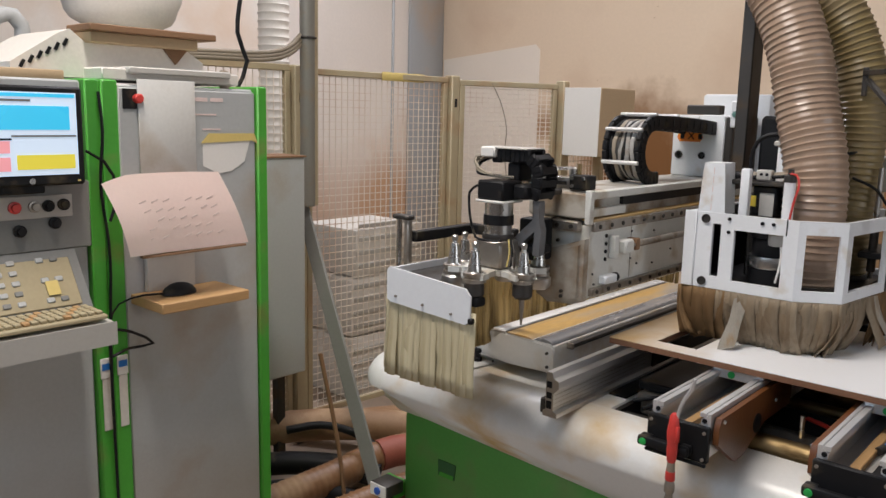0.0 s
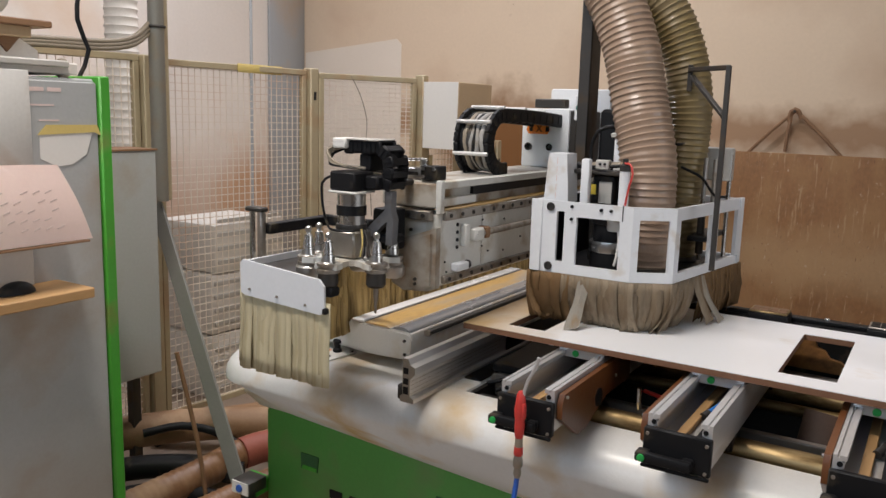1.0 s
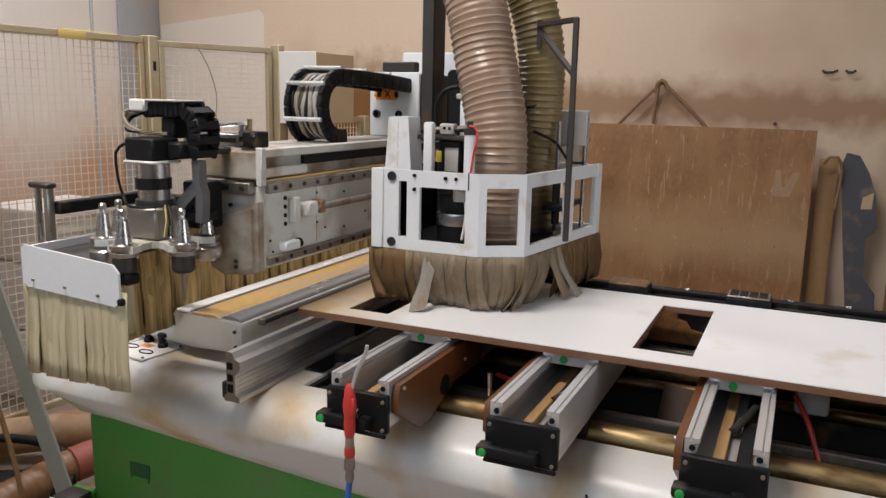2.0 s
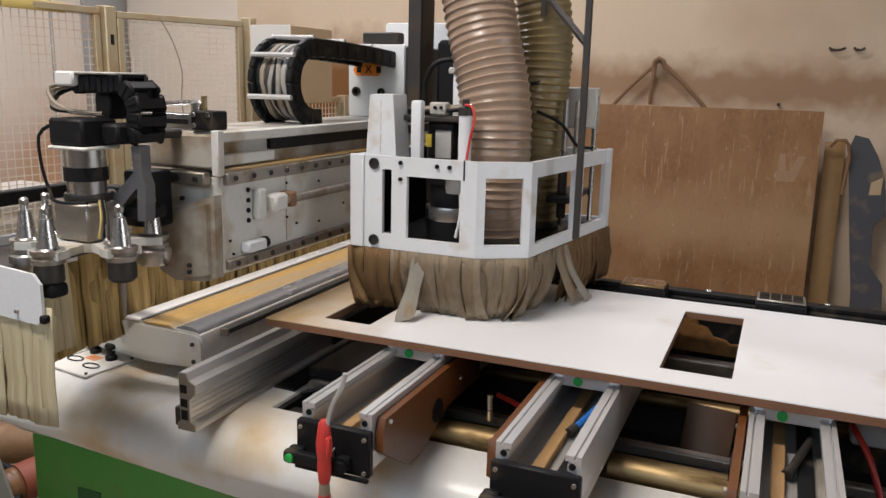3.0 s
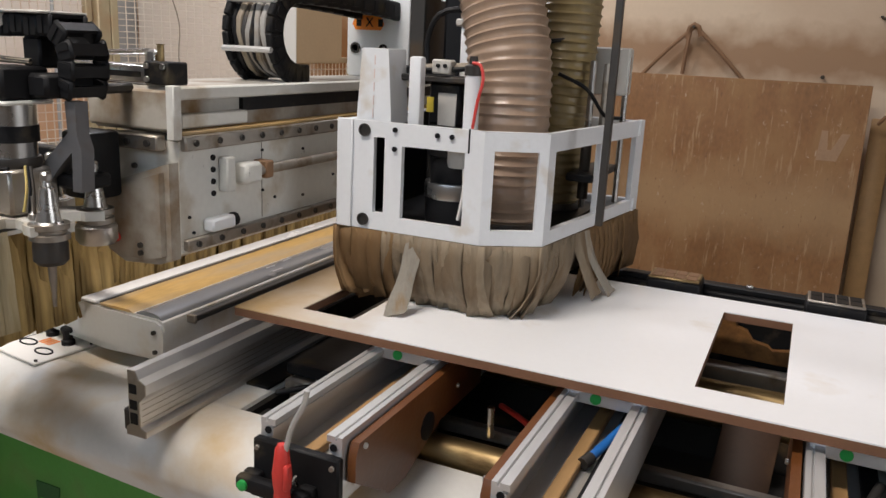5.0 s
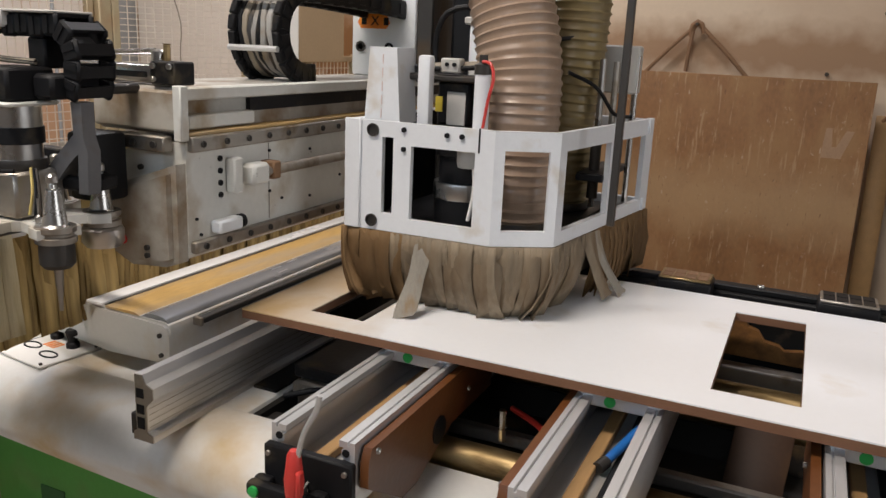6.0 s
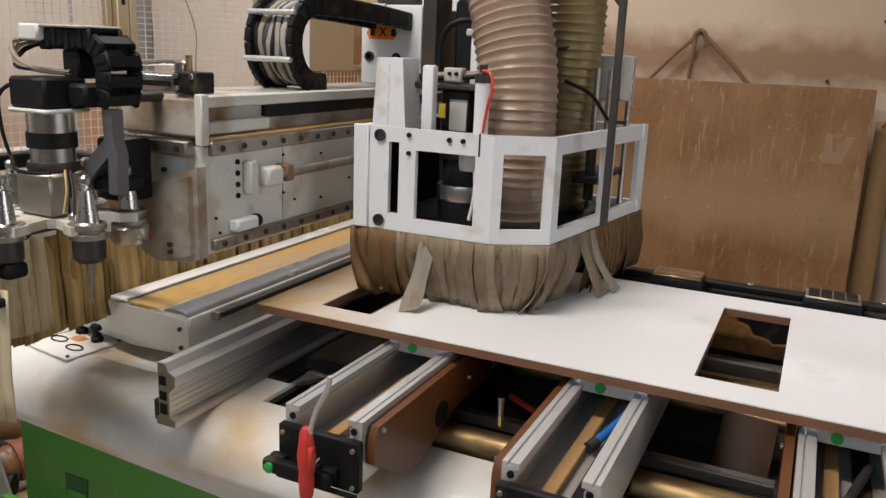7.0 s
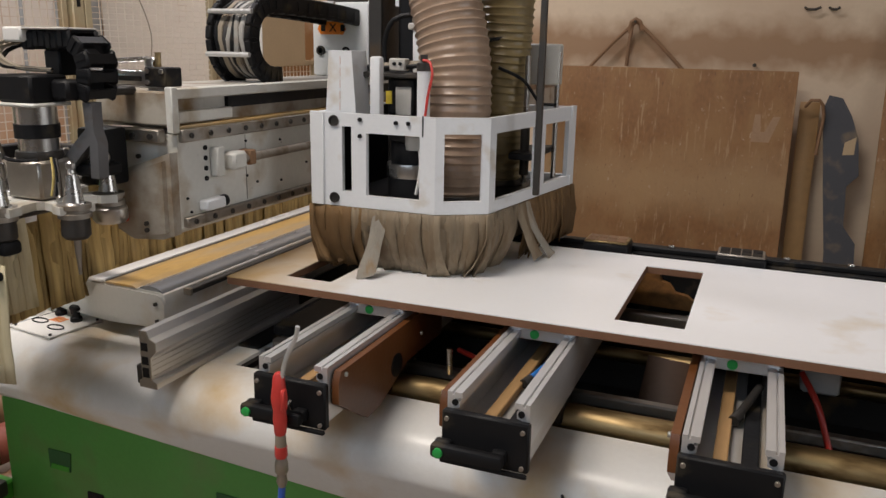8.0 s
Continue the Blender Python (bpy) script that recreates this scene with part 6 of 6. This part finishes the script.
nb = prism(B(), [(-0.652, 1.52), (-0.652, 1.445), (-0.60, 1.420), (-0.55, 1.425), (-0.50, 1.455), (-0.478, 1.52)], "x", CX + 0.003, CX + 0.005)
part("note_sheet", nb, PAPERW, note)
part("note_tape", prism(B(), [(-0.658, 1.515), (-0.630, 1.545), (-0.462, 1.545), (-0.448, 1.51), (-0.47, 1.522)], "x", CX + 0.005, CX + 0.0075), TAPE, note, "yellow tape")
# paper on a slanted clipboard
doc = thing("document_sheet", "pinkish plan sheet curling on a slanted holder", "paper", (-1.68, -0.8, 1.22))
ds = B()
rows = []
for i in range(9):
    f = i / 8
    row = []
    for j in range(11):
        g = j / 10
        y = (-1.023 + 0.031 * f) + g * ((-0.651 + 0.046 * f) - (-1.023 + 0.031 * f))
        z = 1.432 - 0.212 * f + 0.005 * math.sin(g * 3.1) * (1 - f) - 0.018 * math.exp(-((g * 9) ** 2)) * (1 - f)
        x = -1.745 + 0.085 * f + 0.022 * math.sin(math.pi * f) * (1 - 0.3 * g) + 0.012 * math.exp(-((g - 0.02) * 7) ** 2)
        row.append(ds.verts.new((x, y, z)))
    rows.append(row)
for A, C in zip(rows, rows[1:]):
    for i in range(10):
        ds.faces.new((A[i], A[i + 1], C[i + 1], C[i])).smooth = True
bmesh.ops.solidify(ds, geom=ds.faces[:], thickness=0.0015)
part("sheet", ds, PAPER, doc)
for i in range(5):
    for j in range(7):
        if (i * 7 + j * 3) % 5 == 4:
            continue
        f, g = 0.36 + i * 0.115, 0.20 + j * 0.095 + (0.012 if i % 2 else 0)
        y = (-1.023 + 0.031 * f) + g * 0.375
        z = 1.432 - 0.212 * f + 0.005 * math.sin(g * 3.1) * (1 - f)
        x = -1.745 + 0.085 * f + 0.022 * math.sin(math.pi * f) * (1 - 0.3 * g) + 0.0022
        part("printed_line", bar(B(), (x, y, z), (x - 0.004, y + 0.022, z + 0.007), 0.0012, 0.0035), INK, doc)
part("holder_board", bx(B(), CX + 0.002, -0.885, 1.20, CX + 0.03, -0.70, 1.30, 0.003), LGREY, doc, "grey sheet holder")
part("holder_lip", bar(B(), (-1.667, -0.95, 1.212), (-1.667, -0.615, 1.214), 0.02, 0.006), OLDWOOD, doc)
part("holder_stay", bar(B(), (CX + 0.02, -0.8, 1.25), (-1.675, -0.8, 1.214), 0.03, 0.006), LGREY, doc)
shelf = thing("mouse_shelf", "small pine shelf fixed to the cabinet door", "shelf", (-1.74, -0.75, 1.05))
part("shelf_board", bx(B(), CX + 0.003, -0.905, 1.045, -1.645, -0.615, 1.075, 0.003), WOOD, shelf)
part("shelf_bracket", bx(B(), CX + 0.003, -0.86, 1.075, CX + 0.022, -0.70, 1.20, 0.003), LGREY, shelf, "white bracket plate")
mo = thing("computer_mouse", "black computer mouse on the shelf", "mouse", (-1.74, -0.80, 1.075))
mb = B()
bmesh.ops.create_uvsphere(mb, u_segments=16, v_segments=10, radius=1)
for v in mb.verts:
    v.co = Vector((-1.735 + v.co.x * 0.032, -0.80 + v.co.y * 0.055, 1.077 + max(0.0, v.co.z) * 0.034))
for f in mb.faces:
    f.smooth = True
part("mouse_body", mb, BLACK, mo)
part("mouse_cable", tube(B(), [(-1.74, -0.85, 1.083), (-1.76, -0.90, 1.082), (-1.79, -0.96, 1.06), (-1.80, -0.985, 1.0), (-1.795, -0.99, 0.9), (-1.80, -0.985, 0.5)], 0.003, 6, 0.03), BLACK, mo)
for pts in ([(-1.806, -0.985, 1.66), (-1.80, -0.98, 1.55), (-1.80, -0.992, 1.4), (-1.80, -0.975, 1.2), (-1.80, -0.985, 0.9), (-1.805, -0.98, 0.4), (-1.805, -0.98, 0.06)],
            [(-1.80, -1.03, 1.50), (-1.79, -0.985, 1.47), (-1.80, -0.955, 1.43), (-1.80, -0.95, 1.36), (-1.80, -0.97, 1.3)],
            [(-1.72, -1.05, 1.02), (-1.76, -0.94, 0.98), (-1.77, -0.87, 0.93), (-1.80, -0.93, 0.92), (-1.81, -0.985, 0.90)]):
    solid("console_cable", tube(B(), pts, 0.0045, 6, 0.03), BLACK, "black cable taped along the green post", "cable", pts[0], group="console cables")
for y in (-0.995, -0.945):
    tg = thing("hanging_tag", "white and blue key tag hung on the green post", "tag", (CX + 0.02, y, 0.8))
    part("tag_head", bx(B(), CX + 0.013, y - 0.017, 0.84, CX + 0.018, y + 0.017, 0.90, 0.002), PAPERW, tg)
    part("tag_band", bx(B(), CX + 0.0182, y - 0.013, 0.865, CX + 0.0195, y + 0.013, 0.885), BLUEC, tg)
    part("tag_strip", bx(B(), CX + 0.013, y - 0.012, 0.68, CX + 0.016, y + 0.014, 0.84, 0.001), DUCT, tg)

con = thing("operator_console", "grey operator console with buttons and key panel", "console", (-1.9, -1.25, 0.0))
part("console_body", bx(B(), CX - 0.5, -1.60, 0.05, CX - 0.005, -1.02, 1.69, 0.006), GREY, con)
part("console_face", bx(B(), CX - 0.005, -1.60, 1.235, CX + 0.03, -1.024, 1.42, 0.004), CGREY, con, "dark grey button panel")
pn = part("button_plate", bx(B(), CX + 0.03, -1.50, 1.325, CX + 0.035, -1.075, 1.385, 0.002), LGREY, con)
for y, z, mt in ((-1.35, 1.357, GDOT), (-1.29, 1.357, RED), (-1.225, 1.357, RED), (-1.175, 1.357, WORN), (-1.14, 1.357, BLACK), (-1.10, 1.358, BLACK), (-1.125, 1.31, BLACK), (-1.215, 1.295, BLACK)):
    part("button", lathe(B(), (CX + 0.034, y, z), [(0.016, 0), (0.016, 0.008), (0.011, 0.009), (0.010, 0.018)], 14, "x"), mt, con)
slp = B()
prism(slp, [(CX + 0.03, 1.235), (CX + 0.13, 1.085), (CX + 0.0, 1.085), (CX + 0.0, 1.235)], "y", -1.60, -1.075)
kp = part("key_panel", slp, CGREY, con, "sloped grey panel")
part("key_field", bx(B(), -0.070, -0.175, -0.001, 0.070, 0.175, 0.004, 0.002, 1, Matrix.Translation((CX + 0.082, -1.275, 1.157)) @ Matrix.Rotation(radians(56.3), 4, "Y")), BEIGEP, kp, "beige membrane field")
for r in range(5):
    for c in range(9):
        if (c == 6) or (c > 6 and r in (1, 3)):
            continue
        y = -1.43 + c * 0.036
        f = 0.15 + r * 0.16
        m = Matrix.Translation((CX + 0.03 + 0.10 * f, y, 1.235 - 0.15 * f)) @ Matrix.Rotation(radians(56.3), 4, "Y")
        part("key", bx(B(), -0.007, -0.010, 0.002, 0.007, 0.010, 0.008, 0.002, 1, m), GREY if (r + c) % 4 else CGREY, con)
part("yellow_sticker", bx(B(), -0.018, -0.016, 0.008, 0.022, 0.016, 0.010, 0, 1, Matrix.Translation((CX + 0.09, -1.165, 1.145)) @ Matrix.Rotation(radians(56.3), 4, "Y")), TAPE, con, "yellow sticker")
tr = B()
prism(tr, [(CX - 0.005, 1.085), (CX + 0.14, 1.085), (CX + 0.27, 1.075), (CX + 0.285, 1.08), (CX + 0.285, 1.02), (CX + 0.20, 0.995), (CX - 0.005, 0.975)], "y", -1.62, -1.088)
part("keyboard_tray", tr, LGREY, con, "grey pull-out keyboard tray")
kb = thing("keyboard", "dusty beige computer keyboard on the tray", "keyboard", (-1.64, -1.3, 1.08))
part("keyboard_case", bx(B(), CX + 0.145, -1.55, 1.085, CX + 0.265, -1.10, 1.097, 0.004), BEIGEP, kb)
for r in range(4):
    for c in range(22):
        y = -1.54 + c * 0.0198
        x = CX + 0.155 + r * 0.026
        part("key", bx(B(), x, y, 1.097, x + 0.021, y + 0.0155, 1.106, 0.002), BEIGEP if (c + r) % 5 else WOOD, kb)
mon = thing("monitor", "black computer monitor showing a machine control screen", "monitor", (-1.76, -1.2, 1.4))
MX = CX + 0.09
part("casing", bx(B(), MX - 0.06, -1.462, 1.415, MX, -1.060, 1.668, 0.006), BLACK, mon, "black plastic casing")
part("stand", bx(B(), MX - 0.05, -1.302, 1.395, MX - 0.01, -1.162, 1.42, 0.004), BLACK, mon)
bz = part("screen", bx(B(), MX, -1.437, 1.443, MX + 0.002, -1.078, 1.652), SCRL, mon, "lit screen")
for y0, y1, z0, z1, mt in ((-1.402, -1.097, 1.558, 1.618, SCRB), (-1.412, -1.082, 1.640, 1.649, SCRB), (-1.232, -1.087, 1.458, 1.495, SCRY), (-1.422, -1.247, 1.455, 1.49, SCRP), (-1.422, -1.247, 1.50, 1.53, SCRP), (-1.417, -1.242, 1.532, 1.537, BLACK), (-1.342, -1.192, 1.628, 1.634, CGREY), (-1.242, -1.082, 1.54, 1.545, CGREY)):
    part("screen_field", bx(B(), MX + 0.002, y0, z0, MX + 0.0032, y1, z1), mt, bz)
part("badge", lathe(B(), (MX, -1.197, 1.428), [(0.008, 0), (0.008, 0.002)], 14, "x"), STEEL, mon)
part("power_light", bx(B(), MX, -1.082, 1.424, MX + 0.002, -1.074, 1.428), TAPE, mon)
# grey low cabinet behind and things on top
gc = thing("low_cabinet", "plain grey steel cabinet behind the control cabinet", "cabinet", (-2.45, 0.0, 0.0))
part("cabinet_body", bx(B(), -2.52, -0.42, 0.47, -2.34, 0.165, 1.425, 0.005), GREY, gc)
part("cabinet_leg", bx(B(), -2.50, -0.40, 0.0, -2.46, -0.36, 0.47), DARK, gc)
part("cabinet_leg", bx(B(), -2.50, 0.10, 0.0, -2.46, 0.14, 0.47), DARK, gc)
part("cabinet_top", bx(B(), -2.525, -0.425, 1.425, -2.335, 0.17, 1.432), OLDWOOD, gc)
pk = thing("wood_plank", "rusty brown plank resting on blocks above the cabinet", "plank", (-2.0, -0.75, 1.70))
part("plank_board", bx(B(), -2.05, -0.955, 1.832, -1.90, -0.545, 1.852, 0.003), OLDWOOD, pk)
part("under_board", bx(B(), -2.03, -0.945, 1.800, -1.92, -0.60, 1.832, 0.003), BOXB, pk)
part("rusty_bracket", prism(B(), [(-0.70, 1.80), (-0.62, 1.80), (-0.66, 1.755)], "x", -1.99, -1.95), OLDWOOD, pk)
tb = thing("flat_box", "flat white sheet-metal box on the cabinet", "box", (-2.0, -0.75, 1.69))
part("box_body", bx(B(), -2.10, -0.95, 1.695, -1.85, -0.50, 1.73, 0.004), DUCT, tb)
part("box_lid", bx(B(), -2.08, -0.88, 1.715, -1.83, -0.54, 1.735, 0.004), LGREY, tb)
vb = thing("vented_hood", "white slanted metal hood with a row of vent slots", "vent hood", (-2.3, -1.0, 1.69))
hoodp = B()
prism(hoodp, [(-1.15, 1.70), (-0.56, 1.70), (-0.56, 1.765), (-0.62, 1.80), (-0.94, 1.80), (-0.985, 1.835), (-1.02, 1.82), (-1.15, 1.735)], "x", -2.30, -1.96)
part("hood_body", hoodp, DUCT, vb)
for k in range(6):
    y = -1.125 + 0.024 * k
    part("vent_slot", bar(B(), (-1.958, y, 1.722 + 0.013 * k), (-1.958, y + 0.011, 1.742 + 0.013 * k), 0.004, 0.009), BLACK, vb)
bag = thing("dust_bag", "pale rounded filter bag above the cabinet", "filter bag", (-2.4, -0.6, 1.9))
bgm = B()
bmesh.ops.create_uvsphere(bgm, u_segments=24, v_segments=14, radius=1)
for v in bgm.verts:
    v.co = Vector((-2.40 + v.co.x * 0.13, -0.60 + v.co.y * 0.22 * (1 + 0.05 * math.sin(7 * v.co.z)), 1.99 + v.co.z * 0.12))
for f in bgm.faces:
    f.smooth = True
part("bag_body", bgm, DUCT, bag)
part("bag_hanger", tube(B(), [(-2.4, -0.6, 2.09), (-2.4, -0.6, 4.58)], 0.006, 6, smooth=False), DARK, bag)
part("bag_foot", bx(B(), -2.44, -0.64, 1.83, -2.36, -0.56, 1.90), DUCT, bag)
solid("bent_pipe", tube(B(), [(-2.34, -1.06, 1.69), (-2.34, -1.06, 1.83), (-2.34, -1.04, 1.885), (-2.34, -0.99, 1.895), (-2.34, -0.965, 1.865), (-2.34, -0.965, 1.80)], 0.024, 12, 0.02), COL, "grey bent pipe behind the console", "pipe", (-2.34, -1.06, 1.69))
solid("brown_strip", bx(B(), -1.95, -1.42, 1.69, -1.86, -1.05, 1.715, 0.003), BOXB, "brown cardboard strip on the console", "cardboard", (-1.9, -1.2, 1.69))
solid("blue_tube_cover", tube(B(), [(-3.1, -0.60, 2.22), (-2.9, -0.30, 2.31)], 0.03, 12, smooth=False), TUBEON, "blue translucent lamp cover overhead", "lamp cover", (-3, -0.5, 2.25))
solid("lamp_cover_hanger", tube(B(), [(-3.0, -0.45, 2.26), (-3.0, -0.45, 4.55)], 0.005, 6, smooth=False), DARK, "thin wire holding the lamp cover", "wire", (-3, -0.45, 2.3))
solid("grey_partition", bx(B(), -4.6, -2.2, 0.0, -4.4, -0.75, 2.6, 0.01), mat("grey_blockwork", (0.22, 0.22, 0.22), 0.85, vary=0.15, scale=3), "grey concrete block partition in the distance", "partition", (-4.5, -2, 0), kind="structure")
